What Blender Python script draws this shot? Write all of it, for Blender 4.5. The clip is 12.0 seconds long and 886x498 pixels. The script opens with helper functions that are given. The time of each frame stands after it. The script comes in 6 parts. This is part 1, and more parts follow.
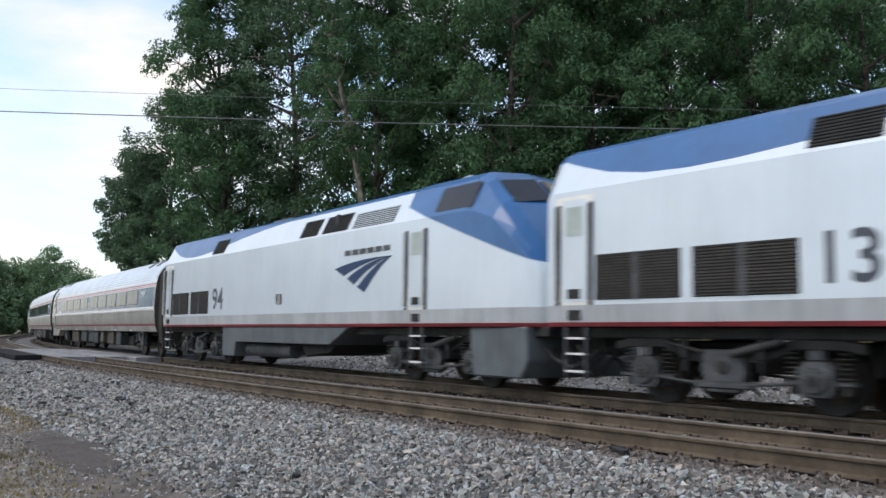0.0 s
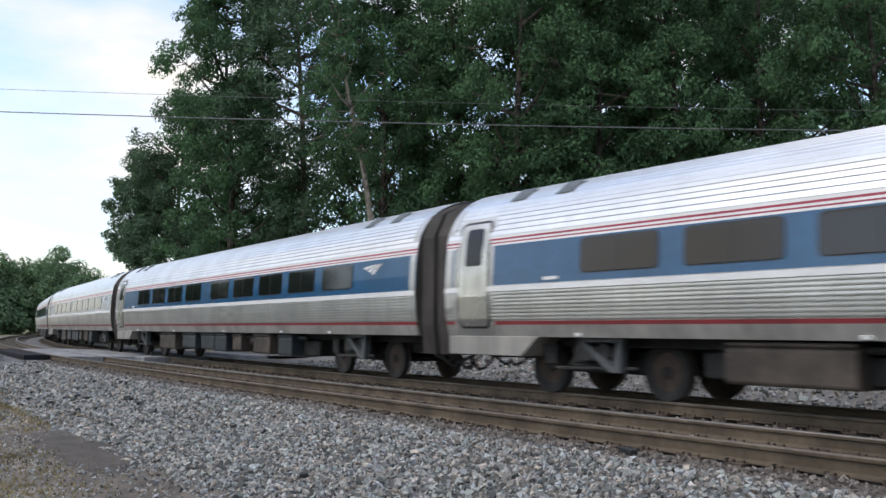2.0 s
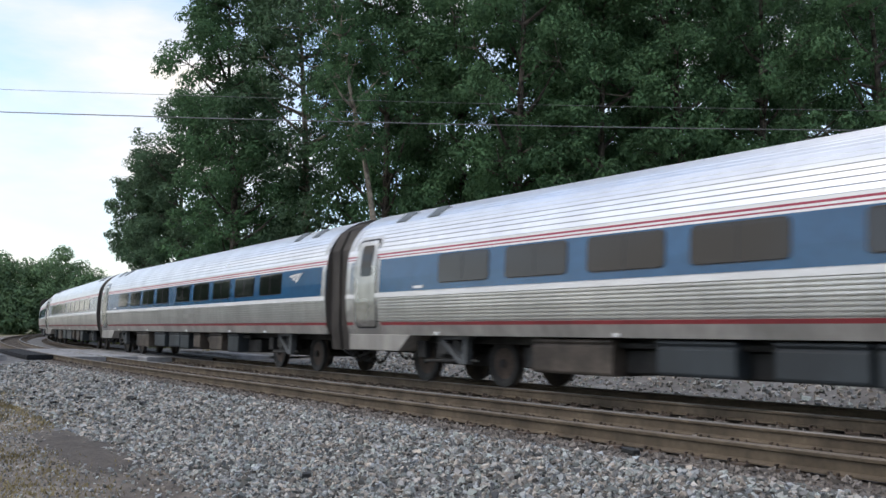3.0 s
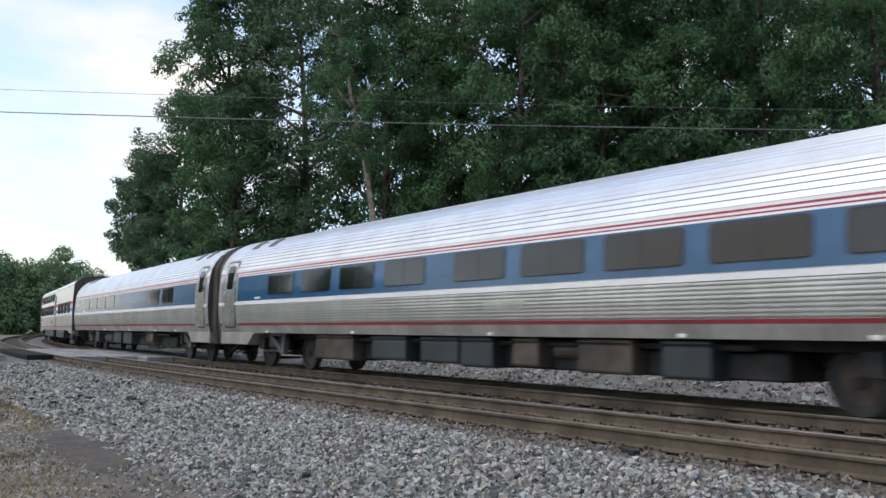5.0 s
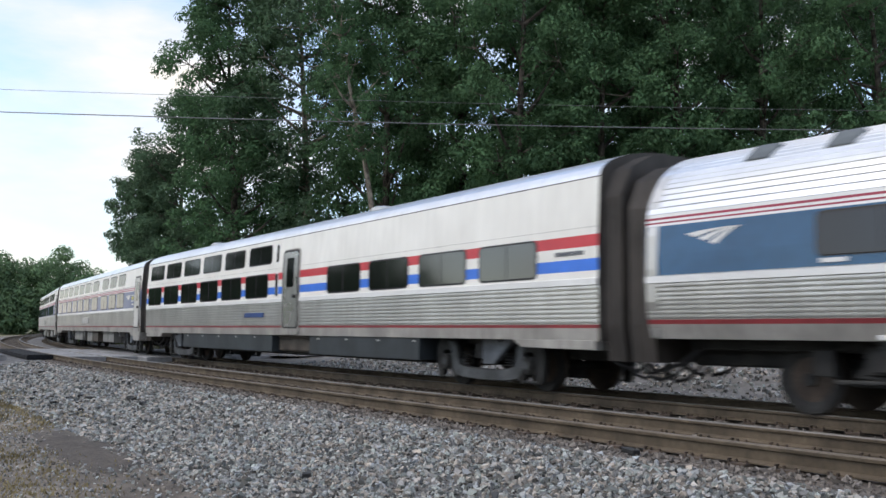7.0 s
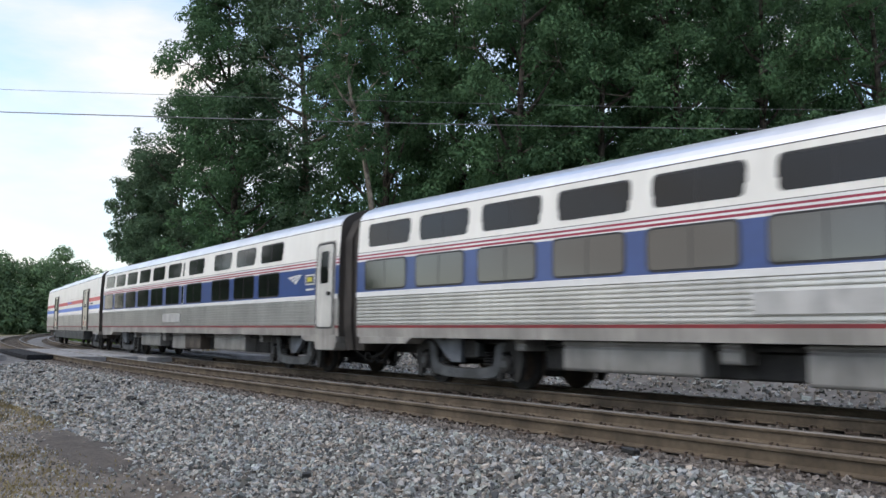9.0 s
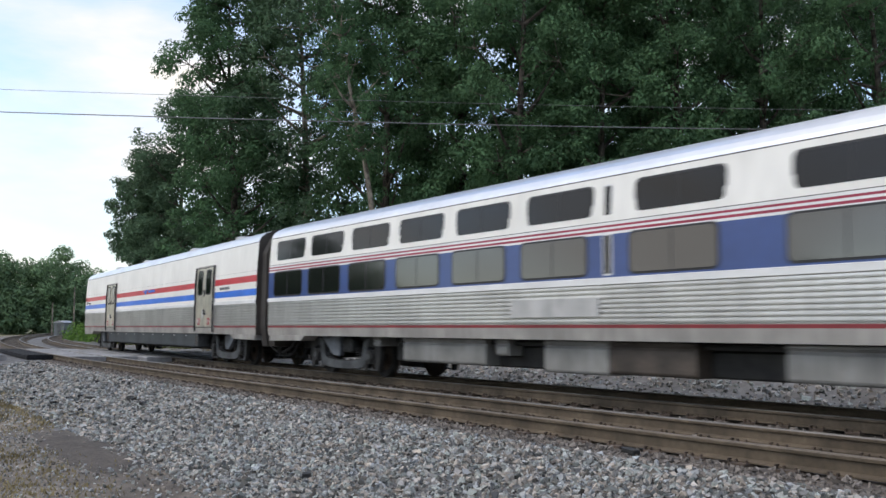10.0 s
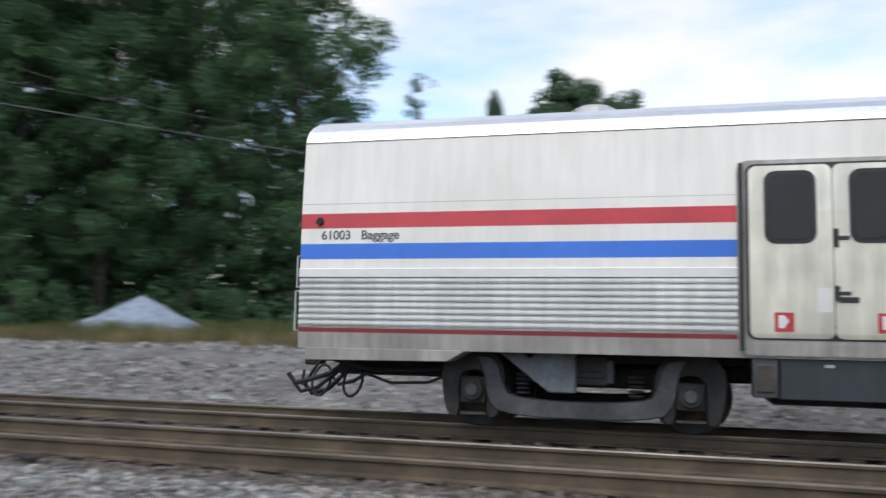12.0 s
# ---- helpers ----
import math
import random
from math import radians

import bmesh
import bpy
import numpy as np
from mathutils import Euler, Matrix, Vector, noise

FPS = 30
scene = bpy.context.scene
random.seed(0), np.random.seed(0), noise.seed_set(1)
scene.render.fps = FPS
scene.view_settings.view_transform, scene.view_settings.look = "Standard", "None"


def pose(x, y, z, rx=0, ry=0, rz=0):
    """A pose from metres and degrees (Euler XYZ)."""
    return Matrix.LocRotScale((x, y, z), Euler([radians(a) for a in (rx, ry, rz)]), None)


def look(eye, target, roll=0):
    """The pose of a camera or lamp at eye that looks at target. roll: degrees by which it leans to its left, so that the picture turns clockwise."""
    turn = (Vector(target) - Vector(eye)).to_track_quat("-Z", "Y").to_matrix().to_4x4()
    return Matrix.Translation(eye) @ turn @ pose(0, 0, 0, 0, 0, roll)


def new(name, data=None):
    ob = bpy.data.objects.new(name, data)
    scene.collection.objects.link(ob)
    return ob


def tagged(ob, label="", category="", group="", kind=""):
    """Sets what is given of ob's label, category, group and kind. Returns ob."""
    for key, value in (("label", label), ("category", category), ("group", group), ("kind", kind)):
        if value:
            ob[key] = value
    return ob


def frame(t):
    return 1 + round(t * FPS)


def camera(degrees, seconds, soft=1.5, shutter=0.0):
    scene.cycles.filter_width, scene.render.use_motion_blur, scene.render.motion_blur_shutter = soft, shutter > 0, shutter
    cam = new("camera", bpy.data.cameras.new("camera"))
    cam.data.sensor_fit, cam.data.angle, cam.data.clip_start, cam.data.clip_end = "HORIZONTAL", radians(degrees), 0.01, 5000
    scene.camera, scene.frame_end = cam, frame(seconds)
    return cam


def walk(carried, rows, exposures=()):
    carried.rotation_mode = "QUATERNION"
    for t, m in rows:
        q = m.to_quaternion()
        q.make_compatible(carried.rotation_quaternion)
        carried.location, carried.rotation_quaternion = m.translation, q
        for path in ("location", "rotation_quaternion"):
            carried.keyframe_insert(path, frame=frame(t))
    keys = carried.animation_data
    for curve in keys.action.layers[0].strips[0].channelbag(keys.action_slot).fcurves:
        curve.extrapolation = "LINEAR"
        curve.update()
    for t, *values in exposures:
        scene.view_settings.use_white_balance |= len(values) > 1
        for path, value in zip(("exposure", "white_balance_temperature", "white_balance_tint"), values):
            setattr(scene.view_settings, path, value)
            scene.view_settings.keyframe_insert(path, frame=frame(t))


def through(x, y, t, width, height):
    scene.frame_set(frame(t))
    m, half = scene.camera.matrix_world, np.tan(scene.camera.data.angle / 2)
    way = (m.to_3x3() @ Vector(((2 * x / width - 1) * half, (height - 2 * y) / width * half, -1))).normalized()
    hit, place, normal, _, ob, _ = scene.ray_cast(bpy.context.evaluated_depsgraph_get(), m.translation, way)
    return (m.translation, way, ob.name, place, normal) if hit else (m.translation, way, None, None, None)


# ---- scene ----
from itertools import product

# ---- camera ----
EYE = (0.0, 0.0, 1.2253)
cam = camera(52.9, 12.0, soft=1.5, shutter=0.2)


def aim(yaw, pitch, lean):
    """The pose of the tripod's head; yaw 0 looks squarely across the track, all in radians."""
    d = Vector((math.sin(yaw) * math.cos(pitch), math.cos(yaw) * math.cos(pitch), math.sin(pitch)))
    return look(EYE, Vector(EYE) + d, -math.degrees(lean))


HEAD = [(0.0, -0.9132, 0.0845, 0.0040), (0.5, -0.9162, 0.0845, 0.0040), (1.0, -0.9182, 0.0845, 0.0040),
        (1.5, -0.9202, 0.0845, 0.0040), (2.0, -0.9212, 0.0845, 0.0040), (2.5, -0.9228, 0.0845, 0.0040),
        (3.0, -0.9240, 0.0845, 0.0040), (3.3, -0.9240, 0.0845, 0.0040), (10.8, -0.9240, 0.0845, 0.0040),
        (11.0, -0.9240, 0.0850, 0.0030), (11.1, -0.9222, 0.0853, 0.0015), (11.2, -0.9165, 0.0857, -0.0005),
        (11.3, -0.9062, 0.0862, -0.0028), (11.4, -0.8700, 0.0868, -0.0052), (11.5, -0.8195, 0.0875, -0.0075),
        (11.6, -0.7640, 0.0879, -0.0092), (11.7, -0.6800, 0.0882, -0.0108), (11.8, -0.5692, 0.0885, -0.0126),
        (11.9, -0.4350, 0.0887, -0.0145), (12.0, -0.2941, 0.0889, -0.0164)]
walk(cam, [(t, aim(a, b, c)) for t, a, b, c in HEAD])

# ---- world and light ----
SUN_AZ, SUN_EL = radians(190), radians(56)   # the sun's bearing, clockwise from +y, and its height
world = bpy.data.worlds.new("world")
scene.world = world
world.use_nodes = True
wn, wl = world.node_tree.nodes, world.node_tree.links
wn.clear()
w_out = wn.new("ShaderNodeOutputWorld")
w_bg = wn.new("ShaderNodeBackground")
w_sky = wn.new("ShaderNodeTexSky")
w_sky.sky_type = "NISHITA"
w_sky.sun_disc = False
w_sky.sun_elevation, w_sky.sun_rotation = SUN_EL, SUN_AZ
w_sky.air_density, w_sky.dust_density, w_sky.ozone_density = 1.0, 2.0, 1.0
w_tc = wn.new("ShaderNodeTexCoord")
w_map = wn.new("ShaderNodeMapping")
w_map.inputs["Scale"].default_value = (1.0, 1.0, 3.2)
w_noise = wn.new("ShaderNodeTexNoise")
w_noise.inputs["Scale"].default_value = 2.3
w_noise.inputs["Detail"].default_value = 6
w_noise.inputs["Roughness"].default_value = 0.55
w_ramp = wn.new("ShaderNodeValToRGB")
w_ramp.color_ramp.elements[0].position, w_ramp.color_ramp.elements[1].position = 0.40, 0.64
w_gain = wn.new("ShaderNodeMix")
w_gain.data_type, w_gain.blend_type = "RGBA", "MULTIPLY"
w_gain.inputs[0].default_value = 1.0
w_gain.inputs[7].default_value = (0.31, 0.32, 0.325, 1)
w_mix = wn.new("ShaderNodeMix")
w_mix.data_type = "RGBA"
w_mix.inputs[7].default_value = (1.14, 1.10, 1.05, 1)
wl.new(w_tc.outputs["Generated"], w_map.inputs["Vector"])
wl.new(w_map.outputs["Vector"], w_noise.inputs["Vector"])
wl.new(w_noise.outputs["Fac"], w_ramp.inputs["Fac"])
wl.new(w_ramp.outputs["Color"], w_mix.inputs[0])
wl.new(w_sky.outputs["Color"], w_gain.inputs[6])
wl.new(w_gain.outputs[2], w_mix.inputs[6])
wl.new(w_mix.outputs[2], w_bg.inputs["Color"])
w_bg.inputs["Strength"].default_value = 0.95
wl.new(w_bg.outputs["Background"], w_out.inputs["Surface"])

sun = new("sun", bpy.data.lights.new("sun", "SUN"))
sun.data.energy, sun.data.angle, sun.data.color = 0.85, radians(25), (1.0, 0.93, 0.82)
sun.matrix_world = look((0, 0, 60), Vector((0, 0, 60)) - Vector(
    (math.sin(SUN_AZ) * math.cos(SUN_EL), math.cos(SUN_AZ) * math.cos(SUN_EL), math.sin(SUN_EL))))
scene.view_settings.exposure = 0.0


# ---- materials ----
def mat(name, base, rough=0.5, metal=0.0, var=0.18, scale=3.0, bump=0.0, bscale=80.0, streak=0.0, alt=None,
        island=0.0, coat=0.0, tints=()):
    """A surface with colour at two scales, optional second colour, upright streaks, relief and piece-by-piece variation."""
    m = bpy.data.materials.new(name)
    m.use_nodes = True
    n, l = m.node_tree.nodes, m.node_tree.links
    b = n["Principled BSDF"]
    tc = n.new("ShaderNodeTexCoord")
    a = n.new("ShaderNodeTexNoise")
    a.inputs["Scale"].default_value, a.inputs["Detail"].default_value = scale, 5
    l.new(tc.outputs["Object"], a.inputs["Vector"])
    mp = n.new("ShaderNodeMapping")
    mp.inputs["Scale"].default_value = (9.0, 9.0, 0.9) if streak else (scale * 7, scale * 7, scale * 7)
    l.new(tc.outputs["Object"], mp.inputs["Vector"])
    f = n.new("ShaderNodeTexNoise")
    f.inputs["Scale"].default_value, f.inputs["Detail"].default_value = 1.0, 4
    l.new(mp.outputs["Vector"], f.inputs["Vector"])
    second = alt if alt else tuple(c * (1 - var * 2.2) for c in base)
    r = n.new("ShaderNodeValToRGB")
    r.color_ramp.elements[0].position, r.color_ramp.elements[1].position = 0.36, 0.64
    r.color_ramp.elements[0].color = (*base, 1)
    r.color_ramp.elements[1].color = (*second, 1)
    l.new(a.outputs["Fac"], r.inputs["Fac"])
    mul = n.new("ShaderNodeMix")
    mul.data_type, mul.blend_type = "RGBA", "MULTIPLY"
    mul.inputs[0].default_value = 1.0
    r2 = n.new("ShaderNodeMapRange")
    k = max(var, streak)
    r2.inputs[1].default_value, r2.inputs[2].default_value = 0.3, 0.7
    r2.inputs[3].default_value, r2.inputs[4].default_value = 1.0 + k * 0.6, 1.0 - k
    l.new(f.outputs["Fac"], r2.inputs[0])
    l.new(r.outputs["Color"], mul.inputs[6])
    l.new(r2.outputs[0], mul.inputs[7])
    colour = mul.outputs[2]
    if island:
        g = n.new("ShaderNodeNewGeometry")
        r3 = n.new("ShaderNodeMapRange")
        r3.inputs[3].default_value, r3.inputs[4].default_value = 1.0 - island, 1.0 + island
        l.new(g.outputs["Random Per Island"], r3.inputs[0])
        if tints:
            # the hue of each stone, unrelated to its lightness
            wave = n.new("ShaderNodeMath")
            wave.operation = "MULTIPLY"
            wave.inputs[1].default_value = 37.0
            l.new(g.outputs["Random Per Island"], wave.inputs[0])
            part_of = n.new("ShaderNodeMath")
            part_of.operation = "FRACT"
            l.new(wave.outputs[0], part_of.inputs[0])
            hue = n.new("ShaderNodeValToRGB")
            while len(hue.color_ramp.elements) < len(tints):
                hue.color_ramp.elements.new(0.5)
            for i, t in enumerate(tints):
                hue.color_ramp.elements[i].position = i / (len(tints) - 1)
                hue.color_ramp.elements[i].color = (*t, 1)
            l.new(part_of.outputs[0], hue.inputs["Fac"])
            m3 = n.new("ShaderNodeMix")
            m3.data_type, m3.blend_type = "RGBA", "MULTIPLY"
            m3.inputs[0].default_value = 1.0
            l.new(colour, m3.inputs[6])
            l.new(hue.outputs["Color"], m3.inputs[7])
            colour = m3.outputs[2]
        m2 = n.new("ShaderNodeMix")
        m2.data_type, m2.blend_type = "RGBA", "MULTIPLY"
        m2.inputs[0].default_value = 1.0
        l.new(colour, m2.inputs[6])
        l.new(r3.outputs[0], m2.inputs[7])
        colour = m2.outputs[2]
    l.new(colour, b.inputs["Base Color"])
    rr = n.new("ShaderNodeMapRange")
    rr.inputs[3].default_value, rr.inputs[4].default_value = max(rough - 0.08, 0.02), min(rough + 0.1, 1.0)
    l.new(a.outputs["Fac"], rr.inputs[0])
    l.new(rr.outputs[0], b.inputs["Roughness"])
    b.inputs["Metallic"].default_value = metal
    if coat:
        b.inputs["Coat Weight"].default_value = coat
        b.inputs["Coat Roughness"].default_value = 0.12
    if bump:
        bn = n.new("ShaderNodeTexNoise")
        bn.inputs["Scale"].default_value, bn.inputs["Detail"].default_value = bscale, 4
        l.new(tc.outputs["Object"], bn.inputs["Vector"])
        bp = n.new("ShaderNodeBump")
        bp.inputs["Strength"].default_value, bp.inputs["Distance"].default_value = min(bump, 1.0), 0.02
        l.new(bn.outputs["Fac"], bp.inputs["Height"])
        l.new(bp.outputs["Normal"], b.inputs["Normal"])
    return m


STEEL = mat("stainless_steel", (0.66, 0.65, 0.63), 0.36, 0.85, 0.10, 0.7, streak=0.12)
# brighter copy of the steel: the sky's gleam on roofs is in its colour
STEEL_ROOF = mat("sky_bright_roof_steel", (0.84, 0.85, 0.87), 0.30, 0.85, 0.06, 0.9, streak=0.05)
STEEL_DULL = mat("dull_sill_steel", (0.42, 0.40, 0.37), 0.55, 0.4, 0.14, 1.2, streak=0.2)
PALE = mat("pale_silver_paint", (0.81, 0.795, 0.75), 0.42, 0.0, 0.06, 0.8, streak=0.05, alt=(0.74, 0.725, 0.68))
SLEEPER_DOOR = mat("worn_door_paint", (0.60, 0.59, 0.55), 0.45, 0.1, 0.08, 1.5, streak=0.12)
DOOR_STEEL = mat("brushed_door_steel", (0.80, 0.76, 0.64), 0.34, 0.75, 0.12, 1.5, streak=0.14)
COACH_DOOR = mat("coach_door_steel", (0.66, 0.65, 0.62), 0.27, 0.85, 0.12, 1.5, streak=0.12)
LOCO_WHITE = mat("locomotive_silver_white", (0.63, 0.70, 0.76), 0.32, 0.15, 0.03, 0.8, streak=0.018, coat=0.45)
LOCO_BLUE = mat("locomotive_blue", (0.018, 0.115, 0.31), 0.35, 0.0, 0.08, 1.0, coat=0.35)
BAND_BLUE = mat("band_blue", (0.023, 0.10, 0.215), 0.2, 0.0, 0.10, 0.8, coat=0.3)
SLEEPER_BLUE = mat("sleeper_band_blue", (0.032, 0.072, 0.235), 0.3, 0.0, 0.08, 0.8, coat=0.3)
STRIPE_BLUE = mat("stripe_blue", (0.03, 0.17, 0.70), 0.4, 0.0, 0.06, 1.0, coat=0.2)
STRIPE_RED = mat("stripe_red", (0.56, 0.04, 0.055), 0.42, 0.0, 0.08, 1.2, coat=0.2)
LINE_RED = mat("sill_line_red", (0.22, 0.022, 0.028), 0.5, 0.0, 0.12, 1.2)
PIN_RED = mat("pinstripe_red", (0.33, 0.028, 0.062), 0.45, 0.0, 0.08, 1.2)
STRIPE_WHITE = mat("stripe_white", (0.74, 0.74, 0.73), 0.42, 0.0, 0.05, 1.0, coat=0.2)
NAVY = mat("logo_navy", (0.008, 0.035, 0.10), 0.45, 0.0, 0.05, 2.0)
LETTER = mat("letter_grey", (0.06, 0.07, 0.09), 0.5, 0.0, 0.05, 2.0)
SKIRT = mat("dark_grey_skirt", (0.032, 0.040, 0.046), 0.5, 0.0, 0.15, 1.2, streak=0.15)
LOCO_SILL = mat("locomotive_sill_grey", (0.40, 0.42, 0.43), 0.5, 0.0, 0.08, 1.2, streak=0.14)
PALE_PANEL = mat("pale_green_panel", (0.42, 0.48, 0.45), 0.5, 0.0, 0.1, 2.0)
LOCO_GREY = mat("locomotive_frame_grey", (0.11, 0.127, 0.135), 0.55, 0.0, 0.12, 1.5, streak=0.15)
TRUCK = mat("truck_grime", (0.032, 0.031, 0.029), 0.7, 0.1, 0.3, 3.0, 0.3, 60)
BRACKET = mat("bracket_blue_grey_paint", (0.15, 0.165, 0.185), 0.55, 0.0, 0.2, 2.5, 0.1, 60)
TRUCK_GREY = mat("truck_grey_paint", (0.085, 0.092, 0.097), 0.6, 0.0, 0.25, 2.5, 0.2, 60)
BOXES = mat("equipment_box_grey", (0.085, 0.068, 0.054), 0.6, 0.1, 0.25, 2.0, 0.1, 40)
SILVER_BOX = mat("silver_equipment_box", (0.29, 0.285, 0.27), 0.5, 0.3, 0.15, 1.5, 0.1, 40, streak=0.2)
BOARD = mat("faded_name_board", (0.52, 0.515, 0.50), 0.5, 0.2, 0.12, 2.0, streak=0.1)
WHEEL = mat("wheel_steel", (0.088, 0.062, 0.046), 0.75, 0.0, 0.25, 4.0)
RUBBER = mat("diaphragm_rubber", (0.058, 0.049, 0.042), 0.65, 0.0, 0.2, 1.5, streak=0.2)
BLACK = mat("black_fitting", (0.012, 0.012, 0.012), 0.6, 0.0, 0.2, 4.0)
GRILLE = mat("grille_brown", (0.05, 0.043, 0.037), 0.6, 0.2, 0.2, 4.0)
GLASS = mat("dark_window_glass", (0.008, 0.008, 0.009), 0.03, 0.0, 0.2, 0.7)
GLASS.node_tree.nodes["Principled BSDF"].inputs["IOR"].default_value = 1.45
GLASS_BRIGHT = mat("coated_window_glass", (0.012, 0.012, 0.012), 0.04, 0.0, 0.2, 0.7)
GLASS_BRIGHT.node_tree.nodes["Principled BSDF"].inputs["IOR"].default_value = 2.0
GLASS_COACH = mat("tinted_coach_glass", (0.008, 0.008, 0.009), 0.04, 0.0, 0.2, 0.7)
GLASS_COACH.node_tree.nodes["Principled BSDF"].inputs["IOR"].default_value = 1.62
GASKET = mat("window_gasket", (0.02, 0.02, 0.022), 0.6, 0.0, 0.1, 3.0)
YELLOW = mat("route_sign_yellow", (0.62, 0.55, 0.06), 0.5, 0.0, 0.05, 3.0)
RAIL_TOP = mat("worn_rail_head", (0.19, 0.175, 0.16), 0.42, 0.7, 0.1, 2.0)
RAIL_DULL = mat("brown_rail_head", (0.16, 0.13, 0.10), 0.6, 0.3, 0.15, 2.0)
RAIL_SIDE = mat("rusty_rail", (0.125, 0.096, 0.064), 0.8, 0.1, 0.2, 2.0, 0.15, 70)
TIE = mat("creosoted_tie", (0.135, 0.108, 0.082), 0.85, 0.0, 0.3, 4.0, 0.5, 45)
PLATE = mat("rusty_tie_plate", (0.115, 0.085, 0.065), 0.8, 0.2, 0.25, 5.0, 0.2, 60)
STONE = mat("granite_ballast", (0.240, 0.242, 0.242), 0.85, 0.0, 0.22, 11.0, 0.3, 60, alt=(0.252, 0.242, 0.228), island=0.78,
            tints=((0.92, 1.0, 1.08), (1.0, 1.02, 1.0), (0.93, 1.04, 1.0), (1.06, 1.0, 0.93), (1.14, 1.0, 0.86), (0.95, 1.0, 1.06)))
STONE_RUST = mat("rusty_ballast", (0.205, 0.180, 0.158), 0.88, 0.0, 0.2, 9.0, 0.3, 60, island=0.45)
# darker than the stones on it, with the shade of their gaps painted in
BALLAST = mat("ballast_bed", (0.15, 0.15, 0.152), 0.9, 0.0, 0.35, 1.2, 1.0, 26, alt=(0.095, 0.092, 0.09))
BALLAST_RUST = mat("rusty_ballast_bed", (0.13, 0.105, 0.085), 0.9, 0.0, 0.3, 2.0, 1.0, 26)
BANK = mat("grey_gravel_bank", (0.19, 0.185, 0.18), 0.92, 0.0, 0.35, 0.6, 1.0, 14, alt=(0.12, 0.11, 0.10))
SOIL = mat("damp_dark_soil", (0.048, 0.041, 0.036), 0.95, 0.0, 0.35, 2.2, 1.0, 30, alt=(0.092, 0.078, 0.066))
DIRT = mat("gravelly_dirt_path", (0.225, 0.195, 0.158), 0.93, 0.0, 0.35, 0.55, 1.0, 30, alt=(0.105, 0.090, 0.076))
GRASSY = mat("rough_grass_ground", (0.10, 0.125, 0.045), 0.95, 0.0, 0.4, 0.5, 0.8, 20, alt=(0.16, 0.14, 0.075))
ASPHALT = mat("worn_road_asphalt", (0.27, 0.27, 0.275), 0.8, 0.0, 0.2, 0.8, 0.4, 90)
PANEL = mat("crossing_rubber_panel", (0.024, 0.025, 0.028), 0.95, 0.0, 0.2, 2.0, 0.3, 50)
PANEL.node_tree.nodes["Principled BSDF"].inputs["Specular IOR Level"].default_value = 0.15
WOOD_WHITE = mat("white_painted_post", (0.62, 0.62, 0.59), 0.7, 0.0, 0.12, 4.0)
GALV = mat("galvanised_steel", (0.42, 0.43, 0.44), 0.5, 0.6, 0.15, 4.0)
BARK = mat("grey_bark", (0.12, 0.10, 0.082), 0.9, 0.0, 0.35, 2.0, 0.8, 18)
BARK_PALE = mat("pale_bark", (0.30, 0.26, 0.21), 0.9, 0.0, 0.3, 2.0, 0.6, 18)
PILE = mat("pale_blue_gravel", (0.27, 0.32, 0.39), 0.9, 0.0, 0.15, 3.0, 1.0, 30)
CABLE = mat("cable_black", (0.02, 0.02, 0.022), 0.6, 0.0, 0.1, 1.0)
WIRE = mat("weathered_wire", (0.20, 0.20, 0.205), 0.55, 0.3, 0.1, 1.0)


def leafy(name, base, dark, through=0.35):
    m = bpy.data.materials.new(name)
    m.use_nodes = True
    n, l = m.node_tree.nodes, m.node_tree.links
    b = n["Principled BSDF"]
    g = n.new("ShaderNodeNewGeometry")
    r = n.new("ShaderNodeValToRGB")
    r.color_ramp.elements[0].color, r.color_ramp.elements[1].color = (*dark, 1), (*base, 1)
    l.new(g.outputs["Random Per Island"], r.inputs["Fac"])
    tc = n.new("ShaderNodeTexCoord")
    a = n.new("ShaderNodeTexNoise")
    a.inputs["Scale"].default_value, a.inputs["Detail"].default_value = 0.45, 3
    l.new(tc.outputs["Object"], a.inputs["Vector"])
    mr = n.new("ShaderNodeMapRange")
    mr.inputs[1].default_value, mr.inputs[2].default_value = 0.3, 0.7
    mr.inputs[3].default_value, mr.inputs[4].default_value = 0.6, 1.35
    l.new(a.outputs["Fac"], mr.inputs[0])
    mu = n.new("ShaderNodeMix")
    mu.data_type, mu.blend_type = "RGBA", "MULTIPLY"
    mu.inputs[0].default_value = 1.0
    l.new(r.outputs["Color"], mu.inputs[6])
    l.new(mr.outputs[0], mu.inputs[7])
    l.new(mu.outputs[2], b.inputs["Base Color"])
    b.inputs["Roughness"].default_value = 0.75
    b.inputs["Specular IOR Level"].default_value = 0.15
    t = n.new("ShaderNodeBsdfTranslucent")
    l.new(mu.outputs[2], t.inputs["Color"])
    mx = n.new("ShaderNodeMixShader")
    mx.inputs[0].default_value = through
    l.new(b.outputs[0], mx.inputs[1])
    l.new(t.outputs[0], mx.inputs[2])
    l.new(mx.outputs[0], n["Material Output"].inputs["Surface"])
    return m


LEAF_A = leafy("green_leaves", (0.105, 0.194, 0.092), (0.066, 0.128, 0.066))
LEAF_B = leafy("dark_green_leaves", (0.122, 0.196, 0.114), (0.080, 0.136, 0.084))
LEAF_C = leafy("bright_brush_leaves", (0.17, 0.30, 0.06), (0.09, 0.17, 0.045))
# paler than the near greens: the haze of distance is mixed into the colour
LEAF_FAR = leafy("hazed_far_leaves", (0.185, 0.285, 0.145), (0.118, 0.185, 0.105))
GRASS = leafy("grass_blades", (0.16, 0.17, 0.06), (0.07, 0.085, 0.035))
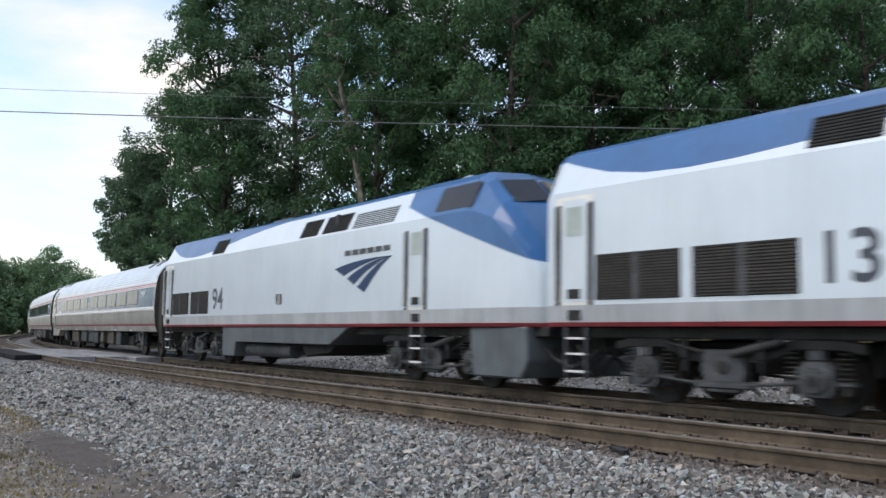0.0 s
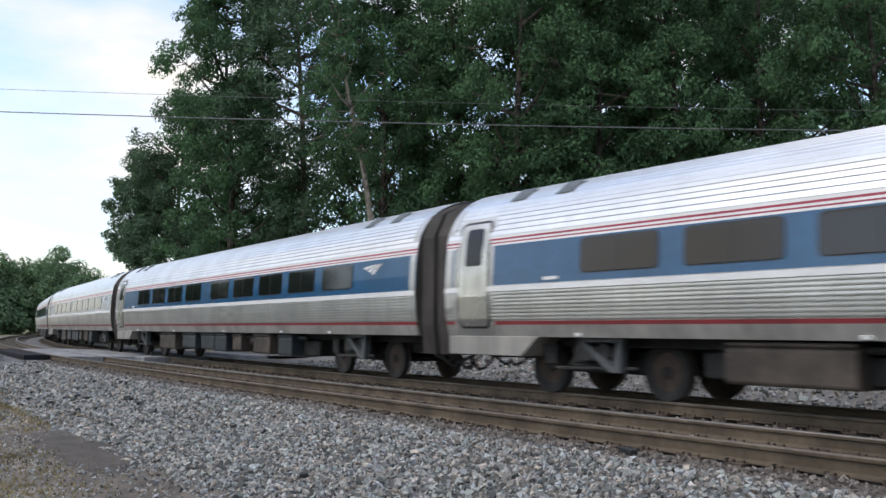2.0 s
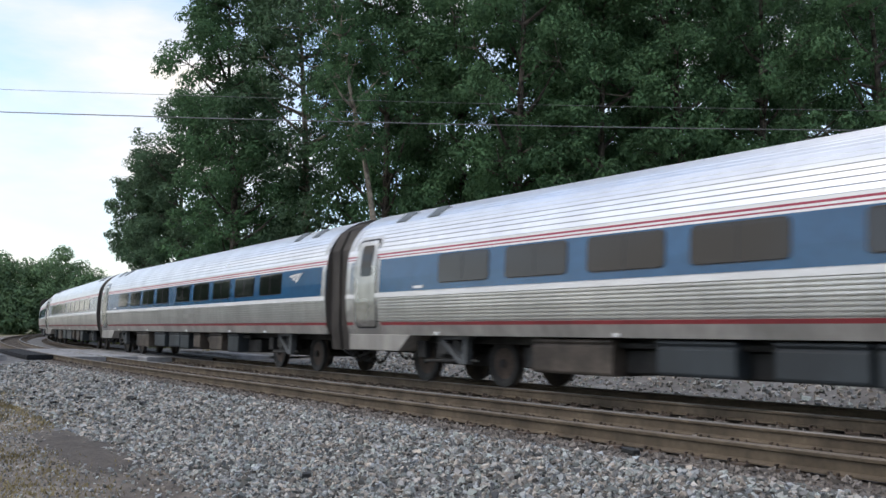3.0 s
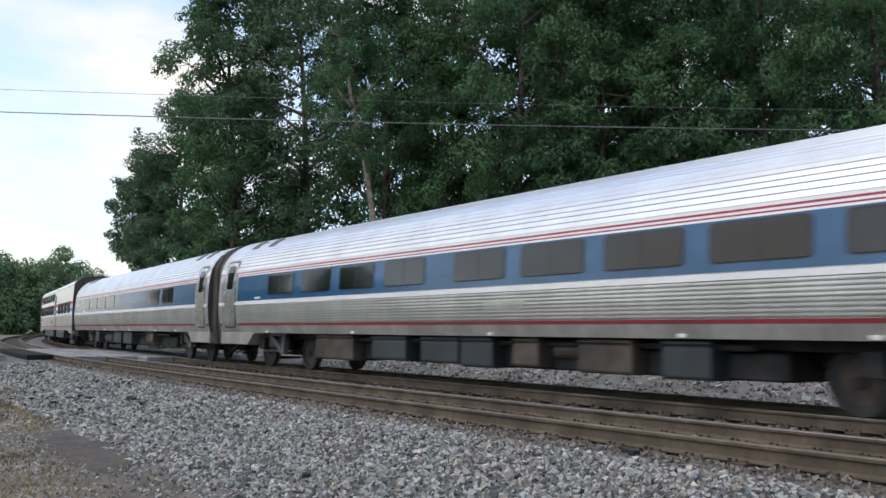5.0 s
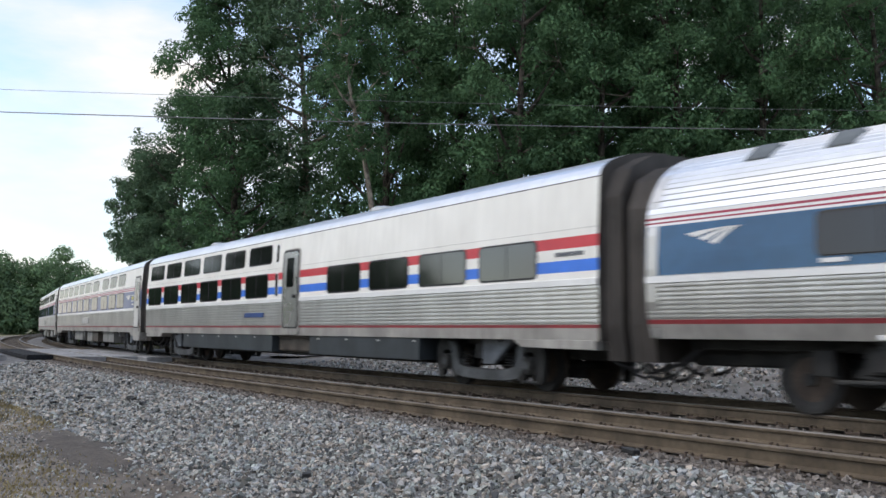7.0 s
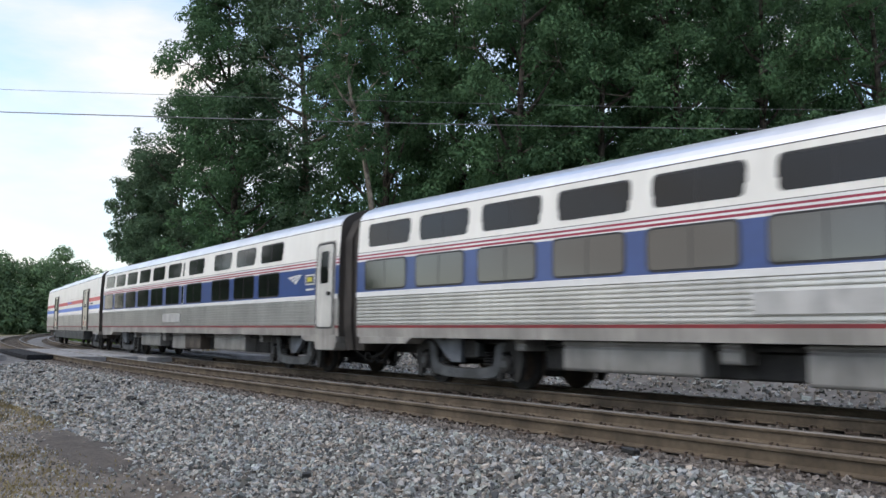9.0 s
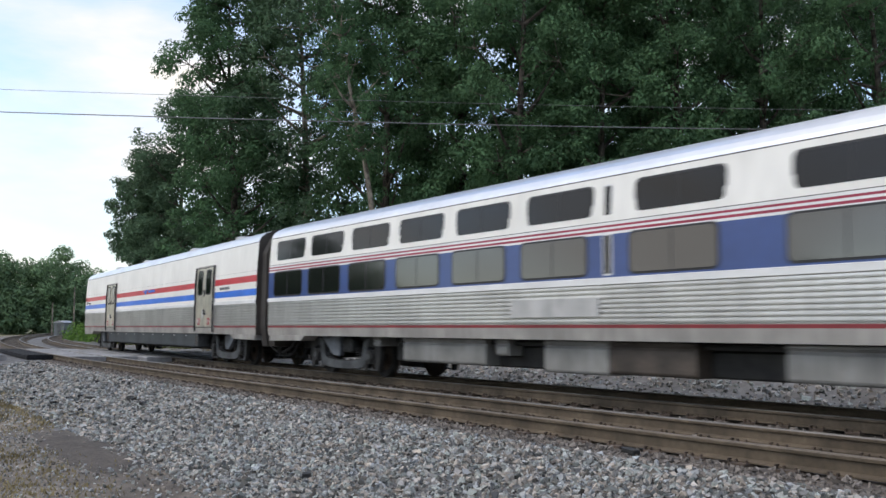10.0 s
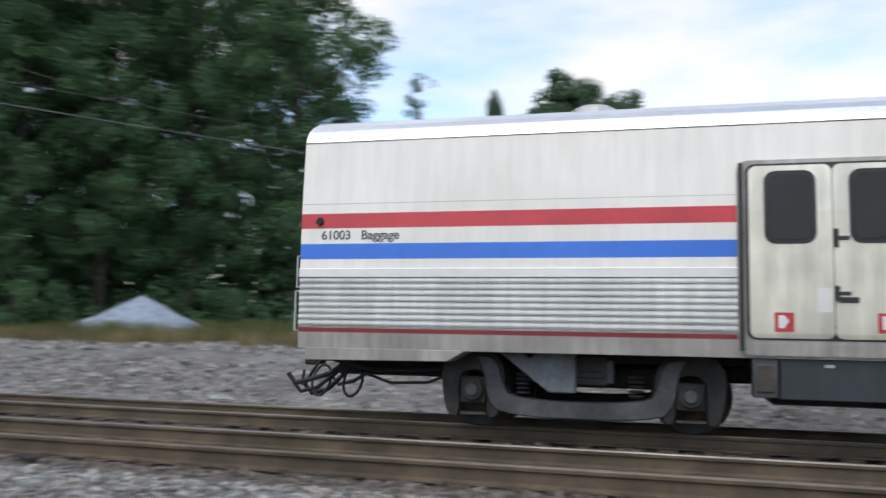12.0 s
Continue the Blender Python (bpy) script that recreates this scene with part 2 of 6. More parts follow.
STRAW = leafy("dry_grass_blades", (0.30, 0.25, 0.13), (0.14, 0.112, 0.06))


# ---- mesh helpers ----
class Shape:
    """Collects vertices and faces with a material slot for each face."""

    def __init__(self):
        self.v, self.f, self.m = [], [], []

    def add(self, verts, faces, slot=0):
        k = len(self.v)
        self.v += [tuple(p) for p in verts]
        self.f += [tuple(i + k for i in q) for q in faces]
        self.m += [slot] * len(faces)
        return self

    def box(self, x0, x1, y0, y1, z0, z1, slot=0):
        v = list(product((x0, x1), (y0, y1), (z0, z1)))
        return self.add(v, [(0, 1, 3, 2), (4, 6, 7, 5), (0, 4, 5, 1), (2, 3, 7, 6), (0, 2, 6, 4), (1, 5, 7, 3)], slot)

    def prism(self, pts, a, b, axis="y", slot=0):
        """A flat outline swept from a to b along one axis."""
        def lift(p, w):
            return {"y": (p[0], w, p[1]), "x": (w, p[0], p[1]), "z": (p[0], p[1], w)}[axis]
        n = len(pts)
        v = [lift(p, a) for p in pts] + [lift(p, b) for p in pts]
        f = [tuple(range(n)), tuple(range(2 * n - 1, n - 1, -1))]
        f += [(i, i + n, (i + 1) % n + n, (i + 1) % n) for i in range(n)]
        return self.add(v, f, slot)

    def rod(self, p, q, r, n=8, slot=0, r2=None):
        p, q = Vector(p), Vector(q)
        d = (q - p).normalized()
        u = d.orthogonal().normalized()
        w = d.cross(u)
        r2 = r if r2 is None else r2
        v = [p + (u * math.cos(2 * math.pi * i / n) + w * math.sin(2 * math.pi * i / n)) * r for i in range(n)]
        v += [q + (u * math.cos(2 * math.pi * i / n) + w * math.sin(2 * math.pi * i / n)) * r2 for i in range(n)]
        f = [(i, (i + 1) % n, (i + 1) % n + n, i + n) for i in range(n)] + [tuple(range(n - 1, -1, -1)), tuple(range(n, 2 * n))]
        return self.add(v, f, slot)

    def tube(self, pts, r, n=6, slot=0):
        """A bent round bar through the points, in one piece."""
        pts = [Vector(p) for p in pts]
        u = None
        k = len(self.v)
        for i, p in enumerate(pts):
            d = (pts[min(i + 1, len(pts) - 1)] - pts[max(i - 1, 0)]).normalized()
            u = d.orthogonal().normalized() if u is None else (u - d * u.dot(d)).normalized()
            w = d.cross(u)
            self.v += [tuple(p + (u * math.cos(2 * math.pi * j / n) + w * math.sin(2 * math.pi * j / n)) * r) for j in range(n)]
        for i in range(len(pts) - 1):
            for j in range(n):
                q = (j + 1) % n
                self.f.append((k + i * n + j, k + i * n + q, k + (i + 1) * n + q, k + (i + 1) * n + j))
        e = k + (len(pts) - 1) * n
        self.f += [tuple(range(k + n - 1, k - 1, -1)), tuple(range(e, e + n))]
        self.m += [slot] * ((len(pts) - 1) * n + 2)
        return self

    def mesh(self, name, mats, bevel=0.0, smooth=False):
        me = bpy.data.meshes.new(name)
        me.from_pydata(self.v, [], self.f)
        for m in mats:
            me.materials.append(m)
        me.polygons.foreach_set("material_index", self.m)
        bm = bmesh.new()
        bm.from_mesh(me)
        bmesh.ops.recalc_face_normals(bm, faces=bm.faces)
        if bevel:
            sharp = [e for e in bm.edges if len(e.link_faces) == 2 and e.calc_face_angle(0) > 0.6]
            bmesh.ops.bevel(bm, geom=sharp, offset=bevel, segments=1, affect="EDGES", profile=0.5)
        bm.to_mesh(me)
        bm.free()
        if smooth:
            me.polygons.foreach_set("use_smooth", [True] * len(me.polygons))
        me.update()
        return me


def part(name, data, parent, label="", at=None):
    """Links a mesh as one part under a thing or a part."""
    ob = new(name, data)
    ob.parent = parent
    if at is not None:
        ob.matrix_basis = at
    if label:
        tagged(ob, label)
    return ob


def structure(name, data, label, category=""):
    return tagged(new(name, data), label, category or name.replace("_", " "), kind="structure")


def quick_mesh(name, verts, faces, mats, slots=None, smooth=False):
    """A mesh from numpy arrays: quads or triangles, all of one size."""
    me = bpy.data.meshes.new(name)
    verts, faces = np.asarray(verts, np.float32), np.asarray(faces, np.int32)
    k = faces.shape[1]
    me.vertices.add(len(verts))
    me.vertices.foreach_set("co", verts.ravel())
    me.loops.add(faces.size)
    me.loops.foreach_set("vertex_index", faces.ravel())
    me.polygons.add(len(faces))
    me.polygons.foreach_set("loop_start", np.arange(0, faces.size, k, dtype=np.int32))
    for m in mats:
        me.materials.append(m)
    if slots is not None:
        me.polygons.foreach_set("material_index", np.asarray(slots, np.int32))
    me.polygons.foreach_set("use_smooth", np.full(len(faces), smooth))
    me.update(calc_edges=True)
    return me


# ---- the line: two tracks on one curve ----
R, FAR = 408.8, 11.88        # radius of the train's track and its distance from the camera
GAUGE = 0.72                 # half the gauge, to the middle of a rail's head
NEAR = 3.82                  # the empty track, this much nearer
BANKED = 0.0173              # the outer rail lies higher
LIFT = 0.097                 # the empty track lies higher


def along(s, o, z=0.0):
    """A place s metres along the curve, o metres off the train's track towards the camera."""
    a = s / R
    return Vector(((R + o) * math.sin(a), FAR + R - (R + o) * math.cos(a), z))


def along_many(s, o, z):
    a = s / R
    return np.stack([(R + o) * np.sin(a), FAR + R - (R + o) * np.cos(a), z], 1)
# ---- ground ----
def step(a, b, x):
    u = np.clip((x - a) / (b - a), 0, 1)
    return u * u * (3 - 2 * u)


O_KNOTS = np.array([-400, -120, -60, -35, -14, -9, -7.5, -6, -4.2, -2.8, -1.5, -0.7, 0.7, 1.9, 3.1, 4.5, 5.5, 6.4, 7.4, 9, 12, 40, 2600])
Z_BANK = np.array([4.0, 1.6, 1.1, 0.85, 0.72, 0.66, 0.5, 0.16, -0.32, -0.40, -0.24, -0.225, -0.215, -0.165, -0.13, -0.098, -0.075, -0.17, -0.34, -0.46, -0.5, -0.5, -0.5])
Z_FLAT = np.array([4.0, 1.5, 1.0, 0.75, 0.42, 0.28, 0.18, 0.04, -0.12, -0.2, -0.24, -0.225, -0.215, -0.19, -0.175, -0.098, -0.075, -0.16, -0.28, -0.36, -0.4, -0.5, -0.5])


def ground_z(s, o):
    """Height of the ground; a gravel bank rises beyond the track, but not at the road."""
    w = step(-31, -20, s)
    z = np.interp(o, O_KNOTS, Z_BANK) * w + np.interp(o, O_KNOTS, Z_FLAT) * (1 - w)
    lumps = 0.06 * np.sin(s * 0.9 + np.sin(o * 0.7) * 2) * np.sin(o * 0.8 + 1) + 0.035 * np.sin(s * 2.3 + o) * np.cos(o * 1.9 - s * 0.6)
    return z + lumps * (step(-4, -7, o) * step(-45, -20, o) + 0.5 * step(6.3, 8.0, o) * step(30, 14, o))


def build_ground():
    o = np.unique(np.concatenate([-np.array([408, 330, 250, 180, 130, 100, 80, 65, 52, 43, 36, 30, 25, 21, 18]),
                                  np.arange(-15, -4, 0.5), np.arange(-4, 5.4, 0.35), np.arange(5.4, 14, 0.3),
                                  np.array([14.5, 15.5, 17, 19, 22, 26, 32, 40, 55, 80, 120, 200, 350, 700, 1400, 2600])]))
    s = np.unique(np.concatenate([np.linspace(-math.pi * R, -120, 60), np.arange(-120, -50, 3), np.arange(-50, 20, 0.5),
                                  np.arange(20, 120, 4), np.linspace(120, math.pi * R, 60)]))
    S, O = np.meshgrid(s, o, indexing="ij")
    Z = ground_z(S, O)
    v = along_many(S.ravel(), O.ravel(), Z.ravel())
    ns, no = len(s), len(o)
    i, j = np.meshgrid(np.arange(ns - 1), np.arange(no - 1), indexing="ij")
    a = (i * no + j).ravel()
    f = np.stack([a, a + no, a + no + 1, a + 1], 1)
    sm, om = (S[:-1, :-1] + S[1:, 1:]).ravel() / 2, (O[:-1, :-1] + O[1:, 1:]).ravel() / 2
    wob = 0.5 * np.sin(sm * 0.7) + 0.3 * np.sin(sm * 1.9 + 1)
    slot = np.full(len(a), 3)                                       # grass
    slot[(om > -2.6) & (om < 8.2 + wob * 0.4)] = 0                  # ballast
    slot[((om > 3.0) & (om < 5.0)) | ((om > -0.9) & (om < 0.9))] = 1  # rusty between the rails
    slot[(om >= 8.2 + wob * 0.4) & (om < 14)] = 2                   # dirt path
    slot[(om <= -2.6) & (om > -13 + wob) & (sm > -34)] = 4          # gravel bank
    slot[(om <= -2.6) & (om > -6) & (sm <= -34)] = 4
    return quick_mesh("ground", v, f, [BALLAST, BALLAST_RUST, DIRT, GRASSY, BANK], slot, True)


structure("ground", build_ground(), "ground of grey track ballast, gravel bank, dirt path and rough grass", "ground")


def ribbon(s0, s1, outline, step_s, o_mid, bank=True, lift=0.0, slots=None):
    """An outline of (offset, height) swept along the curve."""
    sh = Shape()
    s = np.arange(s0, s1 + step_s * 0.5, step_s)
    n = len(outline)
    for q in s:
        for o, z in outline:
            sh.v.append(tuple(along(q, o_mid + o, lift + z + (o * BANKED if bank else 0))))
    for i in range(len(s) - 1):
        for j in range(n):
            sh.f.append((i * n + j, (i + 1) * n + j, (i + 1) * n + (j + 1) % n, i * n + (j + 1) % n))
            sh.m.append(slots[j] if slots else 0)
    sh.f += [tuple(range(n)), tuple(range(len(s) * n - 1, (len(s) - 1) * n - 1, -1))]
    sh.m += [0, 0]
    return sh


RAIL = [(0.038, -0.012), (0.030, 0.0), (-0.030, 0.0), (-0.038, -0.012), (-0.036, -0.040), (-0.010, -0.052), (-0.009, -0.145),
        (-0.074, -0.165), (-0.076, -0.178), (0.076, -0.178), (0.074, -0.165), (0.009, -0.145), (0.010, -0.052), (0.036, -0.040)]
RAIL_SLOT = [1, 1, 1, 0, 0, 0, 0, 0, 0, 0, 0, 0, 0, 0]


def build_track(name, mid, lift, label):
    track = tagged(new(name), label, "railway track", "railway tracks", "structure")
    for side in (GAUGE, -GAUGE):
        sh = ribbon(-300, 320, [(side + o, z) for o, z in RAIL], 2.0, mid, True, lift, RAIL_SLOT)
        part("rail", sh.mesh("rail", [RAIL_SIDE, RAIL_DULL if mid and side > 0 else RAIL_TOP]), track, "rusty steel rail with a worn head")
    tie = Shape().box(-0.115, 0.115, -1.3, 1.3, -0.39, -0.207).mesh("tie", [TIE], 0.012)
    rng = random.Random(5 if mid else 9)
    far_ties, plates = Shape(), Shape()
    s = -150.0
    while s < 60:
        p = along(s, mid, lift)
        turn = s / R + rng.uniform(-0.012, 0.012)
        slide = rng.uniform(-0.05, 0.05)
        if -46 < s < 12:
            part("tie", tie, track, at=Matrix.Translation(p) @ Euler((-BANKED, 0, turn)).to_matrix().to_4x4() @ pose(0, slide, rng.uniform(-0.012, 0.006)))
            for side in (GAUGE, -GAUGE):
                c, q = math.cos(turn), math.sin(turn)
                for dx, dy, hx, hy, z0, z1 in ((0, 0, 0.09, 0.17, -0.207, -0.178), (-0.055, 0.09, 0.009, 0.013, -0.18, -0.15),
                                               (0.055, -0.09, 0.009, 0.013, -0.18, -0.158), (0.055, 0.09, 0.009, 0.013, -0.18, -0.153),
                                               (-0.14, 0.072, 0.011, 0.022, -0.2, -0.148)):
                    m = Matrix.Translation(p) @ Euler((-BANKED, 0, turn)).to_matrix().to_4x4() @ Matrix.Translation((dx, -side - dy, 0))
                    box = Shape().box(-hx, hx, -hy, hy, z0, z1)
                    plates.add([m @ Vector(v) for v in box.v], box.f)
        else:
            m = Matrix.Translation(p) @ Matrix.Rotation(turn, 4, "Z")
            far_ties.add([m @ Vector(v) for v in product((-0.115, 0.115), (-1.3, 1.3), (-0.37, -0.192))],
                         [(0, 1, 3, 2), (4, 6, 7, 5), (0, 4, 5, 1), (2, 3, 7, 6), (0, 2, 6, 4), (1, 5, 7, 3)])
        s += 0.5
    tagged(part("far_ties", far_ties.mesh("far_ties", [TIE]), track), kind="stuff")
    tagged(part("plates_and_spikes", plates.mesh("plates_and_spikes", [PLATE]), track, "rusty tie plates, spikes and rail anchors"), kind="stuff")
    return track


# ---- road and level crossing ----
CROSS_A, CROSS_B = -48.0, -34.6


def build_crossing():
    def road_s(o):
        return -0.42 * (o - 1.9)
    sh = Shape()
    rows = [o for o in (-75, -60, -45, -34, -26, -20, -15, -11, -8, -6, -4, -3, -2.2)]
    def strip(rows, rise):
        base = len(sh.v)
        cols = np.linspace(0, 1, 9)
        for o in rows:
            for c in cols:
                s = CROSS_A + 2.5 + (CROSS_B - 2.0 - CROSS_A - 2.5) * c + road_s(o)
                z = float(ground_z(np.array([s]), np.array([o]))[0]) + 0.05
                z = (max(z, rise(o)) if -2.195 > o or o > 6.095 else rise(o)) + 0.05 * (1 - (2 * c - 1) ** 2)
                sh.v.append(tuple(along(s, o, z)))
        n = len(cols)
        for i, o in enumerate(rows):
            for c in (0, n - 1):
                x, y, z = sh.v[base + i * n + c]
                sh.v.append((x, y, z - 0.6))
        low = base + len(rows) * n
        for i in range(len(rows) - 1):
            for c, e in ((0, 0), (n - 1, 1)):
                sh.f.append((base + i * n + c, base + (i + 1) * n + c, low + (i + 1) * 2 + e, low + i * 2 + e))
                sh.m.append(0)
        for i in range(len(rows) - 1):
            for j in range(n - 1):
                sh.f.append((base + i * n + j, base + (i + 1) * n + j, base + (i + 1) * n + j + 1, base + i * n + j + 1))
                sh.m.append(0)
    strip(rows + [-2.19], lambda o: -0.03 - max(0, -o - 2.2) * 0.03 - (0.5 if o > -2.195 else 0))
    strip([6.09, 6.1, 7, 8.5, 10, 12, 15, 20, 28, 40], lambda o: 0.06 - max(0, o - 6) * 0.05 - (0.5 if o < 6.095 else 0))
    structure("road", sh.mesh("road", [ASPHALT], smooth=True), "pale worn asphalt road over the level crossing", "road")
    for mid, lift in ((NEAR, LIFT), (0.0, 0.0)):
        for o0, o1 in ((0.80, 1.75), (-0.62, 0.62), (-1.75, -0.80)):
            a, b = CROSS_A + random.uniform(-0.2, 0.2), CROSS_B + 1.2 + random.uniform(-0.8, 0.4)
            if o0 > 0.5 and mid:
                b = CROSS_B - 1.9
            pan = ribbon(a, b, [(o0, -0.19), (o0, -0.03), (o0 + 0.05, -0.005), (o1 - 0.05, -0.005), (o1, -0.03), (o1, -0.19)], 0.7, mid, True, lift)
            tagged(structure("crossing_panel", pan.mesh("crossing_panel", [PANEL if o0 > 0.5 and mid else ASPHALT], 0), "level crossing panel beside the rail, black rubber or pale asphalt", "crossing panel"), group="crossing panels")


build_crossing()
build_track("near_track", NEAR, LIFT, "empty curved railway track with rusty rails on wooden ties")
build_track("far_track", 0.0, 0.0, "curved railway track that carries the passing train")


# ---- loose stones ----
def stones(name, boxes, mats, label, seed):
    """boxes: s0, s1, o0, o1, stones a square metre, smallest and largest size."""
    rng = np.random.default_rng(seed)
    cube = np.array(list(product((-1, 1), (-1, 1), (-1, 1))), float)
    faces = np.array([(0, 1, 3, 2), (4, 6, 7, 5), (0, 4, 5, 1), (2, 3, 7, 6), (0, 2, 6, 4), (1, 5, 7, 3)])
    V, N = [], 0
    for s0, s1, o0, o1, dens, r0, r1 in boxes:
        n = int((s1 - s0) * (o1 - o0) * dens)
        s, o = rng.uniform(s0, s1, n), rng.uniform(o0, o1, n)
        r = rng.uniform(r0, r1, n) * rng.choice([0.7, 1.0, 1.0, 1.25], n)
        c = along_many(s, o, ground_z(s, o) + r * rng.uniform(0.0, 0.55, n))
        ax = rng.normal(size=(n, 3))
        ax /= np.linalg.norm(ax, axis=1)[:, None]
        an = rng.uniform(0, math.pi, n)
        K = np.zeros((n, 3, 3))
        K[:, 0, 1], K[:, 0, 2], K[:, 1, 0] = -ax[:, 2], ax[:, 1], ax[:, 2]
        K[:, 1, 2], K[:, 2, 0], K[:, 2, 1] = -ax[:, 0], -ax[:, 1], ax[:, 0]
        rot = np.eye(3) + np.sin(an)[:, None, None] * K + (1 - np.cos(an))[:, None, None] * (K @ K)
        loc = cube[None] * rng.uniform(0.2, 1.15, (n, 8, 3)) * r[:, None, None] * rng.uniform(0.45, 1.1, (n, 1, 3))
        V.append((np.einsum("nij,nkj->nki", rot, loc) + c[:, None]).reshape(-1, 3))
        N += n
    f = (faces[None] + 8 * np.arange(N)[:, None, None]).reshape(-1, 4)
    return tagged(new(name, quick_mesh(name, np.concatenate(V), f, mats)), label, "ballast", kind="stuff")


stones("ballast_stones", [(-12, -1.5, 5.3, 8.25, 700, 0.019, 0.037), (-12, -1.5, 8.25, 8.5, 500, 0.013, 0.03), (-1.5, 1, 5.3, 8.5, 250, 0.015, 0.033), (-18, -12, 5.3, 8.3, 450, 0.021, 0.041), (-26, -18, 5.3, 8.3, 280, 0.024, 0.047), (-35, -26, 5.4, 8.2, 120, 0.028, 0.05), (1, 8, 5.3, 8.5, 120, 0.02, 0.045),
                          (-24, -15.5, 8.5, 8.9, 190, 0.012, 0.03), (-15.5, -10.5, 8.35, 8.9, 30, 0.008, 0.02), (-10.5, 0, 8.5, 8.9, 170, 0.012, 0.03), (-24, 0, 8.9, 9.4, 150, 0.008, 0.024), (-16, 0, 9.4, 11.0, 300, 0.006, 0.017), (-30, 8, 1.6, 2.4, 60, 0.025, 0.05)],
       [STONE], "loose grey granite ballast stones beside the track", 3)
stones("rusty_stones", [(-26, 1, 4.62, 5.5, 230, 0.015, 0.034), (-34, -26, 4.62, 5.5, 110, 0.02, 0.04), (-26, 1, 5.5, 6.3, 90, 0.016, 0.036), (-34, 1, 3.2, 4.45, 30, 0.018, 0.036), (-34, 1, 2.3, 3.1, 70, 0.02, 0.042), (-34, 1, 0.8, 1.9, 40, 0.02, 0.045)],
       [STONE_RUST], "rust-stained ballast stones between the ties", 4)
stones("bank_stones", [(-30, 4, -7.0, -1.5, 48, 0.028, 0.07), (-33, 14, -9, -7.6, 22, 0.03, 0.085)], [STONE], "grey stones on the gravel bank beyond the track", 5)


def damp_hollow():
    """A shallow patch of dark wet soil between ballast and path, with a ragged rim."""
    sh = Shape()
    rng = np.random.default_rng(21)
    n, rings = 64, 12
    wave = rng.uniform(0, 6.28, 6)
    for j in range(rings + 1):
        u = j / rings
        for i in range(n):
            a = 2 * math.pi * i / n
            e = u * (1 + sum(0.16 / (k + 1) ** 0.6 * math.sin((k + 2) * a + wave[k]) for k in range(6)))
            s, o = -12.4 + 3.3 * e * math.cos(a), 8.62 + 0.42 * e * math.sin(a) - 0.028 * e * math.cos(a)
            z = float(ground_z(np.array([s]), np.array([o]))[0]) + 0.022 * (1 - u ** 3) - 0.012 * u ** 3 + rng.uniform(-0.004, 0.004)
            sh.v.append(tuple(along(s, o, z)))
    for j in range(rings):
        for i in range(n):
            k = (i + 1) % n
            sh.f.append((j * n + i, (j + 1) * n + i, (j + 1) * n + k, j * n + k))
            sh.m.append(0)
    structure("damp_soil", sh.mesh("damp_soil", [SOIL], smooth=True), "patch of damp dark soil beside the ballast", "soil")


damp_hollow()
# ---- the train: shared pieces ----
SPEED, TAIL = 21.603, -264.68     # metres a second; where the rear coupler stands at the start
CAR, LOCO = 25.91, 21.03          # lengths over couplers
MESHES = {}
TRAIN = []                        # (thing, middle measured from the rear coupler, half the distance of its trucks)


def shared(key, make):
    if key not in MESHES:
        MESHES[key] = make()
    return MESHES[key]


def fluted(z0, z1, n, y, deep):
    """Broad, slightly rounded ribs with narrow grooves between two heights, as (y, z)."""
    pts = []
    h = (z1 - z0) / n
    for i in range(n):
        b = z0 + i * h
        pts += [(y - deep, b), (y - deep, b + h * 0.12), (y - deep * 0.08, b + h * 0.20), (y, b + h * 0.5), (y - deep * 0.07, b + h * 0.93)]
    return pts


def shell(bands, x0, x1, mats, cap_slot, cuts=()):
    """A car body: bands are (y, z, slot) from the sill up to the roof's middle; the slot holds for the strip above the point."""
    half = [(y, z) for y, z, _ in bands]
    slots = [k for _, _, k in bands]
    ring = [(-y, z) for y, z in half] + [(y, z) for y, z in reversed(half[:-1])]
    ring_slots = slots[:-1] + list(reversed(slots[:-1])) + [cap_slot]
    xs = [x0, *cuts, x1]
    n = len(ring)
    sh = Shape()
    for x in xs:
        sh.v += [(x, y, z) for y, z in ring]
    for i in range(len(xs) - 1):
        for j in range(n):
            k = (j + 1) % n
            sh.f.append((i * n + j, (i + 1) * n + j, (i + 1) * n + k, i * n + k))
            sh.m.append(ring_slots[j])
    sh.f += [tuple(range(n)), tuple(range(len(xs) * n - 1, (len(xs) - 1) * n - 1, -1))]
    sh.m += [cap_slot, cap_slot]
    return sh.mesh("body", mats)


